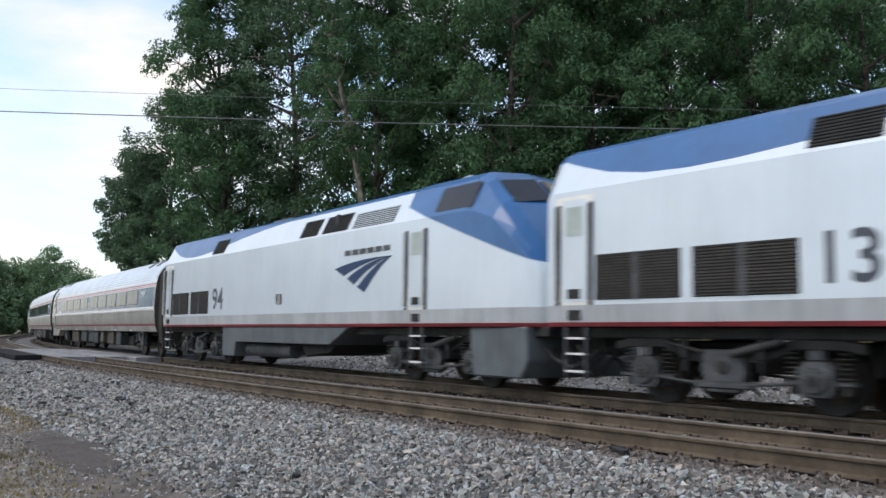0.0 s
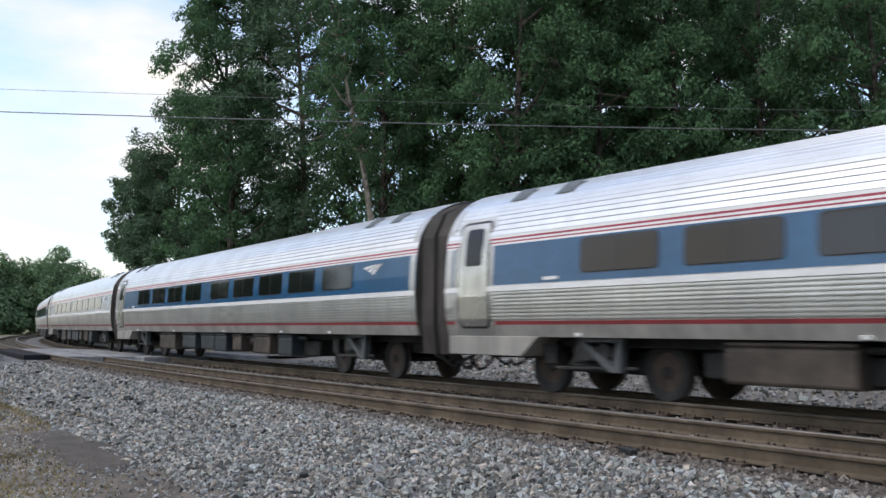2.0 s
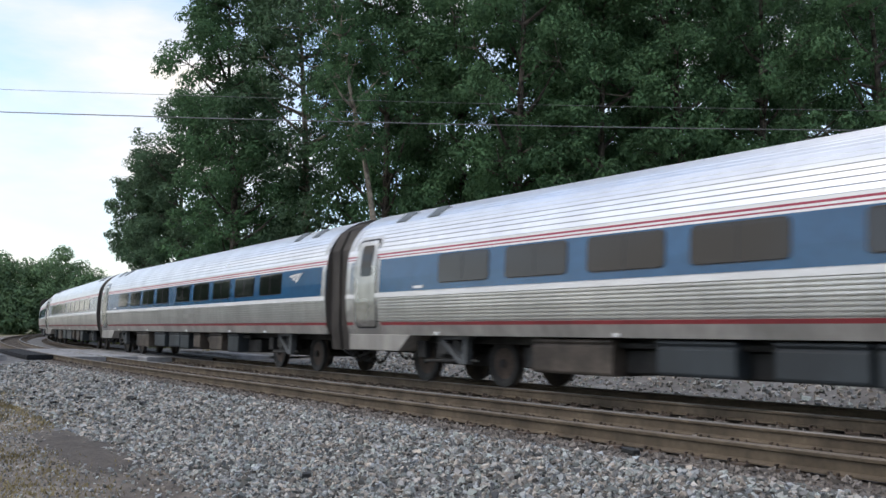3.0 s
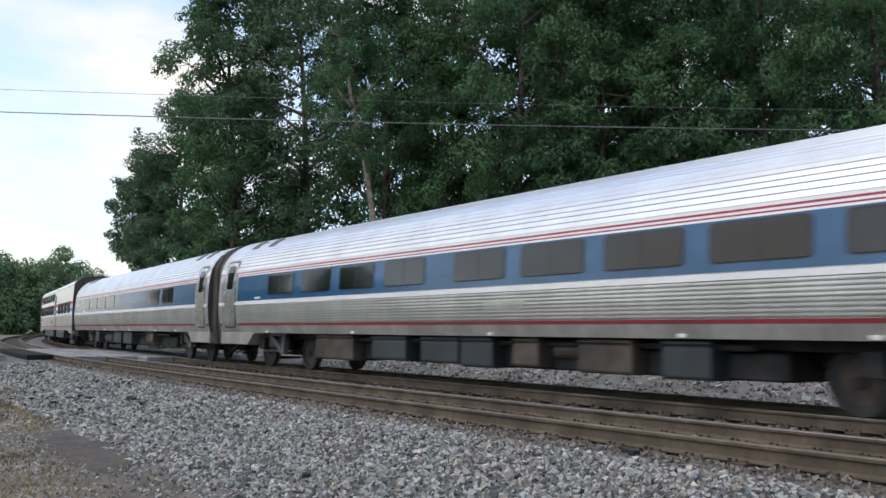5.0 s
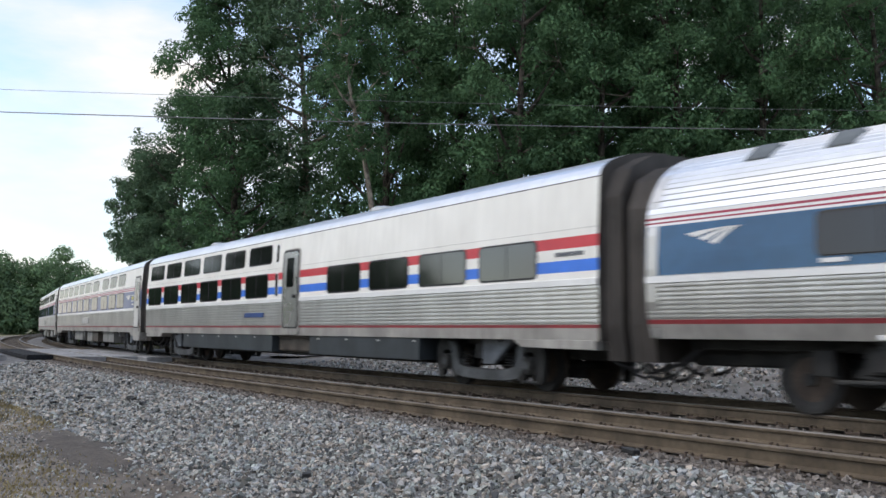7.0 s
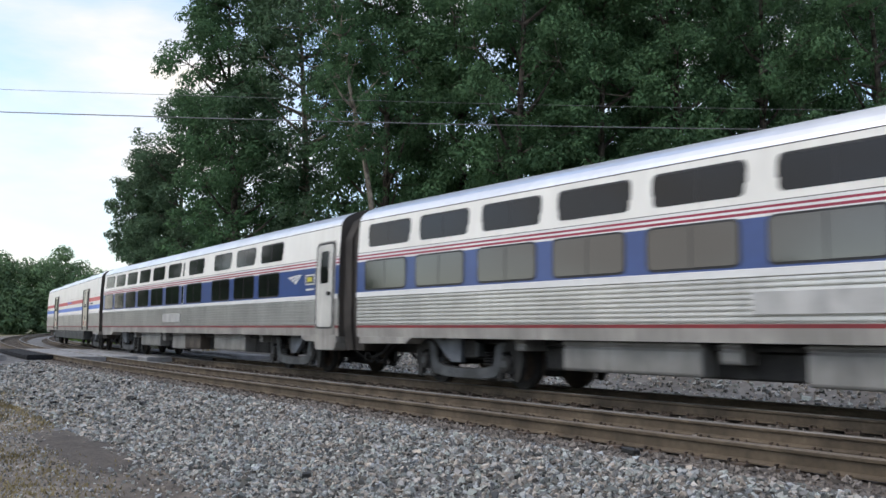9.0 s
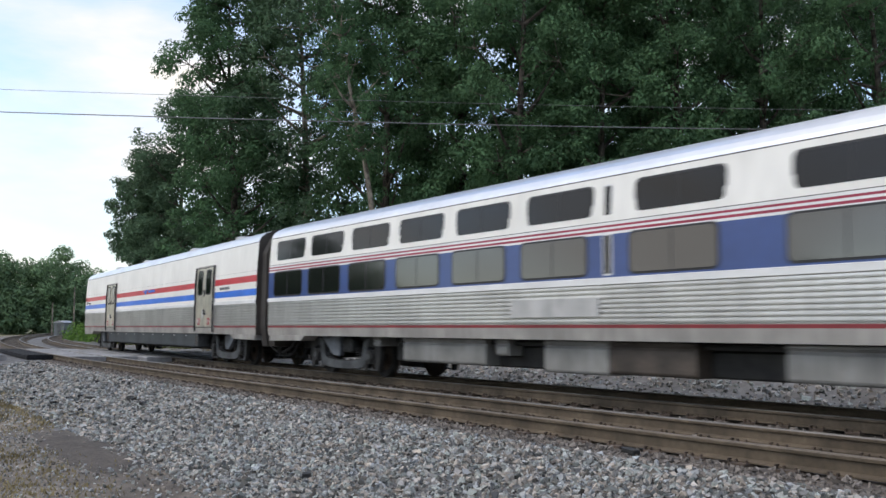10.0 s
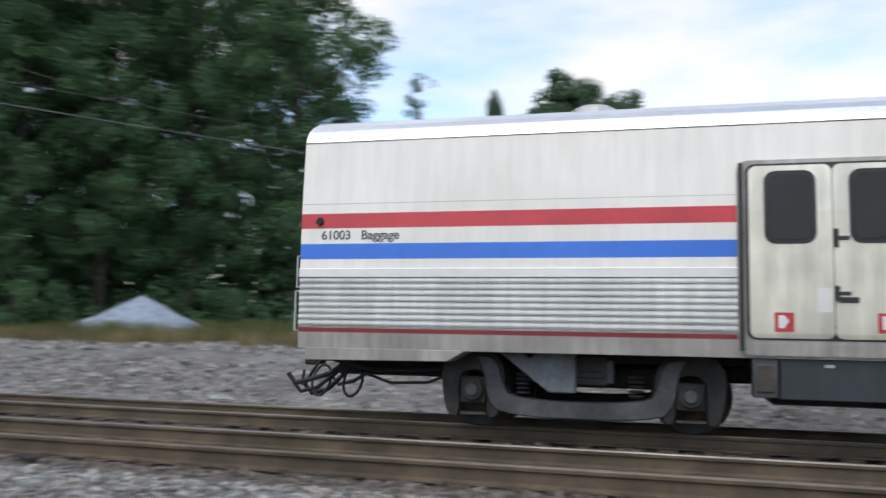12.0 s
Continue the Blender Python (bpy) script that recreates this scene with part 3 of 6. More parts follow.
def patch(w, z0, z1, prof, off, r, back=0.03, x=0.0, arc=4):
    """A rounded panel w wide that follows the side's outline, off proud of it, on the -y side."""
    sh = Shape()
    rows = []
    r = min(r, w / 2.01, (z1 - z0) / 2.01)
    for i in range(arc + 1):
        a = i / arc * math.pi / 2
        rows.append((z0 + r - r * math.cos(a), w / 2 - r + r * math.sin(a)))
    top = [(z1 - (z - z0), h) for z, h in reversed(rows)]
    mids = [(z0 + r + (z1 - z0 - 2 * r) * i / 4, w / 2) for i in range(1, 4)]
    rows = rows + mids + top
    for z, h in rows:
        sh.v += [(x - h, -(prof(z) + off), z), (x + h, -(prof(z) + off), z)]
    n = len(rows)
    for i in range(n - 1):
        sh.f.append((2 * i, 2 * i + 1, 2 * i + 3, 2 * i + 2))
        sh.m.append(0)
    edge = [2 * i for i in range(n)] + [2 * i + 1 for i in range(n - 1, -1, -1)]
    k = len(sh.v)
    for e in edge:
        vx, vy, vz = sh.v[e]
        sh.v.append((vx, vy + back, vz))
    m = len(edge)
    for i in range(m):
        sh.f.append((edge[i], edge[(i + 1) % m], k + (i + 1) % m, k + i))
        sh.m.append(0)
    return sh


def join(*shapes):
    out = Shape()
    for slot, sh in shapes:
        out.add(sh.v, sh.f, slot)
    return out


def window(parent, key, x, w, z0, z1, prof, frame_mat, far=False, r=0.07, split=True, name="window", rim=0.035):
    """A side window: rounded rim and glass, with a bar down its middle."""
    m_frame = shared((key, "f", w, z0, z1), lambda: join(
        (0, patch(w + 2 * rim, z0 - rim, z1 + rim, prof, 0.006, r + 0.02)),
        *([(1, patch(0.022, z0 + 0.01, z1 - 0.01, prof, 0.0135, 0.005))] if split else [])).mesh("window_rim", [frame_mat, GASKET]))
    m_pane = shared((key, "p", w, z0, z1), lambda: patch(w, z0, z1, prof, 0.012, r).mesh("pane", [GLASS_BRIGHT if z0 < 2.5 and key == "tall" else GLASS_COACH if key == "tube" else GLASS]))
    at = pose(x if not far else x, 0, 0, 0, 0, 180 if far else 0)
    win = part(name, m_frame, parent, at=at)
    part("pane", m_pane, win)
    return win


def lettering(parent, text, x, y, z, size, material, name="lettering", spread=1.0, bold=0.0):
    cu = bpy.data.curves.new(name, "FONT")
    cu.body, cu.size, cu.extrude, cu.space_character = text, size, 0.002, spread
    cu.align_x = "LEFT"
    cu.offset = bold
    cu.materials.append(material)
    ob = new(name, cu)
    ob.parent = parent
    ob.matrix_basis = pose(x, y, z, 90, 0, 0)
    return ob


def swoosh(parent, x, y, z, w, material, label, k=1.0):
    """The carrier's mark as three plain tapered bands that narrow towards one corner."""
    sh = Shape()
    for a0, a1, l0 in ((0.02, 0.30, 1.0), (0.40, 0.62, 0.98), (0.72, 0.92, 0.92)):
        n = 8
        up, lo = [], []
        for i in range(n + 1):
            u = i / n
            def p(a):
                ex, ez = -1.0 + a * 0.60, -0.06 - a * 0.27
                cx, cz = -0.55 + a * 0.42, 0.015 - a * 0.07
                q0, q1, q2 = (0, 0), (cx, cz), (ex, ez)
                return tuple(((1 - u) ** 2 * q0[d] + 2 * u * (1 - u) * q1[d] + u * u * q2[d]) * w for d in (0, 1))
            up.append(p(a0))
            lo.append(p(a1))
        sh.prism([(x + px * k, z + pz) for px, pz in up + lo[:0:-1]], y - 0.006, y + 0.01)
    return part("mark", sh.mesh("mark", [material]), parent, label)


def bars(parent, x, y, z, w, h, n, material, name="lettering"):
    """Writing that cannot be read, as plain bars."""
    sh = Shape()
    for i in range(n):
        sh.box(x + w * i / n, x + w * (i + 0.78) / n, y - 0.005, y + 0.01, z, z + h)
    return part(name, sh.mesh(name, [material]), parent)


# ---- trucks ----
def wheel_mesh():
    sh = Shape()
    prof = [(0.0, 0.06), (0.09, 0.06), (0.10, 0.03), (0.30, 0.02), (0.38, 0.045), (0.452, 0.05), (0.457, 0.03), (0.457, -0.05), (0.48, -0.06), (0.48, -0.085), (0.3, -0.08), (0.0, -0.08)]
    n = 28
    for r, y in prof:
        sh.v += [(r * math.cos(2 * math.pi * i / n), -y, r * math.sin(2 * math.pi * i / n)) for i in range(n)]
    for j in range(len(prof) - 1):
        for i in range(n):
            k = (i + 1) % n
            sh.f.append((j * n + i, j * n + k, (j + 1) * n + k, (j + 1) * n + i))
            sh.m.append(1 if 3 <= j <= 6 else 0)
    return sh.mesh("wheel", [WHEEL, TRUCK])


def wheels(truck, xs):
    for x in xs:
        part("axle", shared("axle", lambda: Shape().rod((0, -0.8, 0), (0, 0.8, 0), 0.085, 12).mesh("axle", [TRUCK])), truck, at=pose(x, 0, 0.457))
        for far in (0, 180):
            part("wheel", shared("wheel", wheel_mesh), truck, at=pose(x, 0, 0.457, 0, 0, far) @ pose(0, -0.72, 0))


def rounded(pts, times=2):
    """An outline with its corners cut round."""
    for _ in range(times):
        n = len(pts)
        pts = [q for i in range(n) for q in (
            (pts[i][0] * 0.75 + pts[(i + 1) % n][0] * 0.25, pts[i][1] * 0.75 + pts[(i + 1) % n][1] * 0.25),
            (pts[i][0] * 0.25 + pts[(i + 1) % n][0] * 0.75, pts[i][1] * 0.25 + pts[(i + 1) % n][1] * 0.75))]
    return pts


def frame_outside(y):
    """The side frame of an outside-bearing truck: low rail, arches over the axle boxes, springs and a bracket."""
    sh = Shape()
    rail = [(-1.30, 0.90), (-0.99, 0.86), (-0.92, 0.56), (-0.80, 0.36), (0.80, 0.36), (0.92, 0.56), (0.99, 0.86), (1.30, 0.90), (1.16, 0.72), (1.12, 0.34), (0.92, 0.15), (-0.92, 0.15), (-1.12, 0.34), (-1.16, 0.72)]
    sh.prism(rounded(rail), y, y + 0.16, slot=1)
    for c in (-1.295, 1.295):
        k = 1 if c > 0 else -1
        arch = [(c - 0.37, 0.30), (c - 0.42, 0.72), (c - 0.26, 0.95), (c + 0.26, 0.95), (c + 0.42, 0.72), (c + 0.37, 0.30), (c + 0.30, 0.13), (c + 0.17, 0.13),
                (c + 0.18, 0.60), (c + 0.10, 0.70), (c - 0.10, 0.70), (c - 0.18, 0.60), (c - 0.17, 0.13), (c - 0.30, 0.13)]
        sh.prism(rounded(arch, 1), y + 0.02, y + 0.15, slot=0)
        sh.box(c - 0.17, c + 0.17, y + 0.03, y + 0.12, 0.15, 0.19, 1)
        sh.rod((c, y - 0.05, 0.47), (c, y + 0.1, 0.47), 0.14, 14, 0)
        sh.rod((c, y - 0.075, 0.47), (c, y - 0.05, 0.47), 0.085, 12, 1)
        sh.box(c - 0.16, c + 0.16, y + 0.01, y + 0.12, 0.30, 0.62, 0)
        for i in range(5):
            sh.rod((c - k * 0.62, y + 0.08, 0.43 + i * 0.055), (c - k * 0.62, y + 0.08, 0.46 + i * 0.055), 0.095, 12, 0)
    sh.box(-0.3, 0.42, y + 0.02, y + 0.2, 0.58, 0.86, 1)
    sh.box(-0.16, 0.3, y - 0.005, y + 0.05, 0.64, 0.72, 0)
    return sh


def passenger_truck(car, x, inside=False, lead=False):
    """inside=True: bearings between the wheels, so that the wheels show, and a triangular bracket."""
    tr = new("truck")
    tr.parent = car
    tr.matrix_basis = pose(x, 0, 0)
    wheels(tr, (-1.295, 1.295))
    part("bolster", shared("bolster", lambda: Shape().box(-0.35, 0.35, -1.15, 1.15, 0.55, 0.92).box(-1.0, 1.0, -0.45, 0.45, 0.5, 0.75).mesh("bolster", [TRUCK], 0.02)), tr)
    for far in (0, 180):
        if inside:
            def make():
                sh = Shape()
                sh.box(-1.35, 1.35, -0.62, -0.5, 0.38, 0.62)
                # open triangular bracket: top bar, raking bar and upright
                sh.prism([(-0.14, 1.0), (0.90, 1.0), (0.90, 0.90), (-0.06, 0.90)], -1.32, -1.16, slot=1)
                sh.prism([(-0.12, 0.92), (0.06, 0.92), (0.72, 0.50), (0.60, 0.42)], -1.32, -1.18, slot=1)
                sh.prism([(0.74, 0.92), (0.88, 0.92), (0.84, 0.42), (0.60, 0.42), (0.68, 0.54)], -1.325, -1.17, slot=1)
                sh.prism([(-0.5, 0.52), (0.55, 0.42), (0.62, 0.62), (0.35, 0.95), (-0.1, 0.98)], -1.12, -0.92, slot=0)
                sh.rod((-0.7, -1.2, 0.46), (1.05, -1.2, 0.50), 0.035, 8, 1)
                sh.box(-1.02, -0.72, -1.2, -1.02, 0.52, 0.86, 0)
                sh.box(-0.16, 0.2, -1.3, -1.0, 0.6, 0.86, 0)
                sh.rod((0.36, -1.06, 0.74), (0.36, -1.2, 0.74), 0.16, 12, 0)
                return sh.mesh("side_frame", [TRUCK, TRUCK_GREY], 0.012)
            part("side_frame", shared("fi", make), tr, at=pose(0, 0, 0, 0, 0, far))
        else:
            part("side_frame", shared("fo", lambda: frame_outside(-1.16).mesh("side_frame", [TRUCK, TRUCK_GREY], 0.012)), tr, at=pose(0, 0, 0, 0, 0, far))
            k = -1 if lead else 1
            part("bracket", shared(("br", k), lambda: Shape().prism([(k * x_, z_) for x_, z_ in ((-1.02, 0.98), (-0.70, 0.98), (-0.58, 0.86), (-0.44, 0.98), (-0.02, 0.98), (-0.02, 0.46), (-0.34, 0.46))], -1.24, -1.12).mesh("bracket", [BRACKET], 0.012)),
                 tr, "lighter grey traction bracket", at=pose(0, 0, 0, 0, 0, far))
    return tr


def coupler(car, x, sign):
    sh = Shape()
    sh.box(x - 0.5 * sign if sign > 0 else x, x if sign > 0 else x + 0.5, -0.12, 0.12, 0.74, 0.98)
    sh.box(min(x, x + 0.02 * sign) - 0.1, max(x, x + 0.02 * sign) + 0.08, -0.17, 0.17, 0.68, 1.02)
    part("coupler", sh.mesh("coupler", [TRUCK], 0.02), car)
    hose = Shape()
    for y in (-0.62,):
        hose.tube([(x - 0.4 * sign, y, 0.85), (x - 0.22 * sign, y, 0.62), (x - 0.08 * sign, y * 0.9, 0.42), (x + 0.0 * sign, y * 0.8, 0.42), (x - 0.02 * sign, y * 0.75, 0.62)], 0.022, 6)
    part("brake_hose", hose.mesh("brake_hose", [CABLE]), car)
    for y, low, rad in ((-0.95, 0.46, 0.035), (-0.78, 0.34, 0.028), (-0.42, 0.30, 0.032), (0.55, 0.38, 0.03)):
        loop = Shape().tube([(x - 0.95 * sign, y, 0.84), (x - 0.62 * sign, y, 0.60), (x - 0.36 * sign, y, low + 0.06), (x - 0.12 * sign, y, low), (x - 0.01 * sign, y, low + 0.12)], rad, 6)
        part("jumper_cable", loop.mesh("jumper_cable", [CABLE]), car)


def diaphragm(car, prof, x0, x1, top, name="diaphragm"):
    """The dark rubber passage between two cars, pleated."""
    sh = Shape()
    n = 6
    pts = [(-1.32, 0.62), (-1.40, 1.2), (-1.40, top - 0.75), (-1.18, top - 0.3), (-0.7, top - 0.05), (0, top)]
    ring = pts + [(-y, z) for y, z in reversed(pts[:-1])]
    for i in range(n + 1):
        k = 1.0 if i % 2 == 0 else 0.965
        sh.v += [(x0 + (x1 - x0) * i / n, y * k, z if z < 1 else z * (0.5 + 0.5 * k)) for y, z in ring]
    m = len(ring)
    for i in range(n):
        for j in range(m):
            sh.f.append((i * m + j, (i + 1) * m + j, (i + 1) * m + (j + 1) % m, i * m + (j + 1) % m))
            sh.m.append(0)
    sh.f += [tuple(range(m)), tuple(range((n + 1) * m - 1, n * m - 1, -1))]
    sh.m += [0, 0]
    part(name, sh.mesh(name, [RUBBER]), car, "dark rubber diaphragm")


def under_boxes(car, boxes, mats):
    """Equipment under the floor: x0, x1, z0, z1, slot; slot 2 is a lying air tank."""
    for x0, x1, z0, z1, slot in boxes:
        sh = Shape()
        if slot == 2:
            r = (z1 - z0) / 2
            sh.rod((x0, -1.0, (z0 + z1) / 2), (x1, -1.0, (z0 + z1) / 2), r, 18)
            part("air_tank", sh.mesh("air_tank", [BOXES], 0.05), car)
        else:
            prof = [(-1.32, z0), (-1.35, z0 + 0.04), (-1.35, z1 - 0.12), (-1.33, z1 - 0.11), (-1.33, z1 - 0.07), (-1.37, z1 - 0.06), (-1.37, z1)]
            sh.prism(prof + [(-y, z) for y, z in reversed(prof)], x0, x1, "x")
            part("equipment_box", sh.mesh("equipment_box", [mats[slot]], 0.015), car)
    part("underframe", shared("under", lambda: Shape().box(-12.2, 12.2, -0.9, 0.9, 0.82, 1.0).mesh("underframe", [TRUCK], 0.02)), car)
    part("belly_equipment", shared("belly", lambda: Shape().box(-6.9, 6.9, -1.0, 1.0, 0.40, 0.80).mesh("belly_equipment", [TRUCK], 0.03)), car, "dark underfloor equipment")
    for k in (-1, 1):
        part("draft_gear", shared("draft", lambda: Shape().box(10.7, 12.4, -0.55, 0.55, 0.58, 0.84).mesh("draft_gear", [TRUCK], 0.03)), car, at=pose(0, 0, 0, 0, 0, 0 if k > 0 else 180))
    part("centre_sill", shared("sill", lambda: Shape().box(-11.5, 11.5, -0.25, 0.25, 0.6, 0.81).mesh("centre_sill", [TRUCK], 0.02)), car)
    for y in (-1.15, 1.15):
        part("side_pipe", shared("spipe", lambda: Shape().rod((-6.5, 0, 0.86), (6.5, 0, 0.86), 0.05, 8).mesh("side_pipe", [TRUCK])), car, at=pose(0, y, 0))


# ---- round-sided coach ----
TUBE = [(1.44, 0.98), (1.50, 1.18), (1.53, 1.30), (1.555, 1.55), (1.565, 1.80), (1.56, 2.05), (1.535, 2.55), (1.505, 2.80), (1.44, 3.02), (1.33, 3.22),
        (1.17, 3.42), (0.95, 3.59), (0.66, 3.73), (0.34, 3.82), (0.0, 3.85)]


def tube_y(z):
    return float(np.interp(z, [b for _, b in TUBE], [a for a, _ in TUBE]))


def tube_bands():
    b = [(1.44, 0.98, 0), (1.505, 1.19, 1), (1.515, 1.255, 2)]
    b += [(tube_y(z) + (y - 1.0), z, 2) for y, z in fluted(1.26, 1.78, 8, 1.0, 0.026)]
    b += [(1.575, 1.79, 3), (1.575, 1.885, 2), (1.555, 1.90, 4), (tube_y(2.2), 2.2, 4), (tube_y(2.62), 2.625, 5), (tube_y(2.66), 2.66, 6), (tube_y(2.685), 2.685, 5),
          (tube_y(2.72), 2.72, 6), (tube_y(2.755), 2.755, 5), (tube_y(2.80), 2.805, 2)]
    a = np.array([p for p in TUBE if p[1] >= 2.8])
    d = np.concatenate([[0], np.cumsum(np.hypot(*np.diff(a, axis=0).T))])
    n = 19
    for i in range(n):
        for u, lift in ((0.0, -0.009), (0.10, 0.004), (0.90, 0.004)):
            q = (i + u) / n * d[-1]
            y, z = np.interp(q, d, a[:, 0]), np.interp(q, d, a[:, 1])
            nn = np.array([y * 0.6, z - 2.3]) / math.hypot(y * 0.6, z - 2.3)
            b.append((float(y + nn[0] * lift), float(z + nn[1] * lift) + (0.001 * i), 7))
    b.append((0.0, 3.86, 7))
    return b


TUBE_MATS = [STEEL_DULL, LINE_RED, STEEL, STRIPE_WHITE, BAND_BLUE, STRIPE_WHITE, PIN_RED, STEEL_ROOF, RUBBER]


def coach(name, n, windows, doors, boxes, label, category, marks=()):
    """n: place in the train from the tail; windows: (x0, x1) from the rear coupler; doors: 'rear', 'front'."""
    car = tagged(new(name), label, category, "cars of the train")
    c = CAR / 2
    part("body", shared("tube", lambda: shell(tube_bands(), -c + 0.48, c - 0.48, TUBE_MATS, 8)), car, "fluted stainless body with blue band")
    for x0, x1 in windows:
        window(car, "tube", (x0 + x1) / 2 - c, round(x1 - x0, 2), 2.04, 2.585, tube_y, GASKET, rim=0.014)
        window(car, "tube", (x0 + x1) / 2 - c, round(x1 - x0, 2), 2.04, 2.585, tube_y, GASKET, True, rim=0.014)
    for end in ("rear", "front"):
        k = -1 if end == "rear" else 1
        # lowered end skirt, end ring and roof vents
        def skirt():
            return Shape().prism([(-1.3, 0.64), (0.75, 0.64), (0.75, 0.985), (-1.75, 0.985)], -1.46, 1.46).mesh("end_skirt", [STEEL_DULL], 0.01)
        if end in doors:
            part("end_skirt", shared("skirt", skirt), car, at=pose(k * (c - 1.25), 0, 0, 0, 0, 180 if k < 0 else 0))
        part("end_ring", shared("ring", lambda: join((0, patch(0.2, 1.0, 3.0, tube_y, 0.012, 0.02)), (0, patch(0.2, 3.0, 3.8, tube_y, 0.02, 0.02))).mesh("end_ring", [STEEL], 0)), car, at=pose(k * (c - 0.6), 0, 0))
        for dx in (2.1, 3.3):
            part("roof_vent", shared("vent", lambda: Shape().prism([(-0.24, -0.03), (0.24, -0.03), (0.18, 0.05), (-0.2, 0.05)], -0.2, 0.2).mesh("roof_vent", [LOCO_GREY], 0.012)), car,
                 at=pose(k * (c - dx), -0.95, 3.57, 38, 0, 0))
        diaphragm(car, tube_y, k * (c - 0.48), k * (c - 0.02), 3.74)
        coupler(car, k * c, k)
        if end in doors:
            for far in (0, 180):
                x = k * (c - 1.33)
                door = part("door", shared("adoor", lambda: patch(0.86, 1.16, 3.08, tube_y, 0.02, 0.14, 0.05).mesh("door", [COACH_DOOR])), car, "stainless vestibule door", at=pose(x, 0, 0, 0, 0, far))
                part("surround", shared("asur", lambda: patch(1.14, 0.99, 3.2, tube_y, 0.008, 0.2, 0.05).mesh("surround", [STEEL])), door)
                part("gap", shared("agap", lambda: patch(0.95, 1.12, 3.13, tube_y, 0.013, 0.16, 0.03).mesh("gap", [GASKET])), door)
                part("pane", shared("adpane", lambda: patch(0.46, 2.28, 2.98, tube_y, 0.03, 0.06).mesh("pane", [GLASS])), door, at=pose(0.02, 0, 0))
    for x in (-9.07, 9.07):
        passenger_truck(car, x, True)
    under_boxes(car, boxes, [BOXES, SKIRT])
    for x in (-9.0, -4.2, 1.0, 5.5, 8.4):
        part("sill_lamp", shared("slamp", lambda: Shape().box(-0.06, 0.06, -1.5, -1.44, 0.99, 1.05).mesh("sill_lamp", [STRIPE_WHITE], 0.008)), car, at=pose(x, 0, 0))
    part("number_plate", shared("aplate", lambda: patch(0.34, 1.945, 2.0, tube_y, 0.008, 0.01).mesh("number_plate", [STRIPE_WHITE])), car, at=pose(-c + 3.4, 0, 0))
    part("name_board", shared("aboard", lambda: patch(1.15, 1.46, 1.60, tube_y, 0.012, 0.02).mesh("name_board", [STEEL])), car, at=pose(1.5, 0, 0))
    for x in marks:
        swoosh(car, x - c + 0.55, -tube_y(2.35), 2.52, 0.75, STRIPE_WHITE, "white three-banded mark", 1.2)
    TRAIN.append((car, n * CAR + c, 9.07))
    return car


W_COACH = [(4.1 + i * 2.06, 5.68 + i * 2.06) for i in range(4)] + [(12.89 + i * 2.045, 14.47 + i * 2.045) for i in range(5)]
BOX_COACH = [(-6.3, -4.4, 0.36, 0.95, 0), (-3.5, -2.1, 0.42, 0.95, 1), (-1.5, -0.2, 0.42, 0.95, 1), (-0.1, 0.9, 0.38, 0.95, 1), (1.5, 2.2, 0.44, 0.95, 0),
             (3.2, 4.4, 0.4, 0.95, 0), (5.0, 5.9, 0.38, 0.95, 1), (2.3, 3.1, 0.6, 0.9, 2)]
for n in (8, 7, 6, 5):
    coach("coach", n, W_COACH, ("rear",), BOX_COACH, "stainless steel coach with fluted sides and a blue window band", "railway coach", (23.5,))
BOX_CAFE = [(-7.2, -6.3, 0.42, 0.95, 1), (-5.6, -3.9, 0.42, 0.85, 2), (-2.7, -1.2, 0.42, 0.95, 1), (-0.7, 0.9, 0.42, 0.95, 1), (3.6, 4.6, 0.55, 0.95, 0)]
coach("cafe_car", 4, [(3.18, 4.78), (5.27, 6.85), (7.33, 8.9), (9.4, 10.98), (17.6, 19.1), (19.64, 21.12)], ("front",), BOX_CAFE,
      "stainless steel cafe car with a long windowless blue band", "railway coach", (1.55,))


# ---- tall square-shouldered cars ----
def tall_y(z):
    return float(np.interp(z, [0.9, 1.2, 2.6, 3.56, 3.68, 3.85, 3.98, 4.1], [1.53, 1.55, 1.55, 1.50, 1.44, 1.2, 0.8, 0.0]))


def tall_bands(livery):
    b = [(1.53, 0.93, 0), (1.545, 1.13, 1), (1.546, 1.185, 2)]
    b += [(1.552 + (y - 1.0), z, 2) for y, z in fluted(1.20, 1.81, 8, 1.0, 0.027)]
    b += [(1.575, 1.82, 3), (1.575, 1.92, 3), (1.552, 1.93, 9 if livery == "stripes" else 4)]
    if livery == "stripes":
        b += [(1.55, 2.045, 5), (1.55, 2.24, 9), (1.55, 2.435, 6), (1.549, 2.625, 9), (1.546, 2.745, 0), (1.545, 2.752, 9)]
    else:
        b += [(1.55, 2.615, 3), (1.549, 2.655, 10), (1.549, 2.695, 3), (1.548, 2.73, 10), (1.548, 2.765, 3), (1.547, 2.81, 8), (1.547, 2.822, 9)]
    b += [(1.503, 3.545, 8), (1.500, 3.565, 7), (1.48, 3.63, 7), (1.42, 3.72, 7), (1.3, 3.81, 7), (1.1, 3.9, 7), (0.8, 3.99, 7), (0.4, 4.06, 7), (0.0, 4.09, 7)]
    return b


TALL_MATS = [STEEL_DULL, LINE_RED, STEEL, STRIPE_WHITE, SLEEPER_BLUE, STRIPE_BLUE, STRIPE_RED, STEEL_ROOF, RUBBER, PALE, PIN_RED]


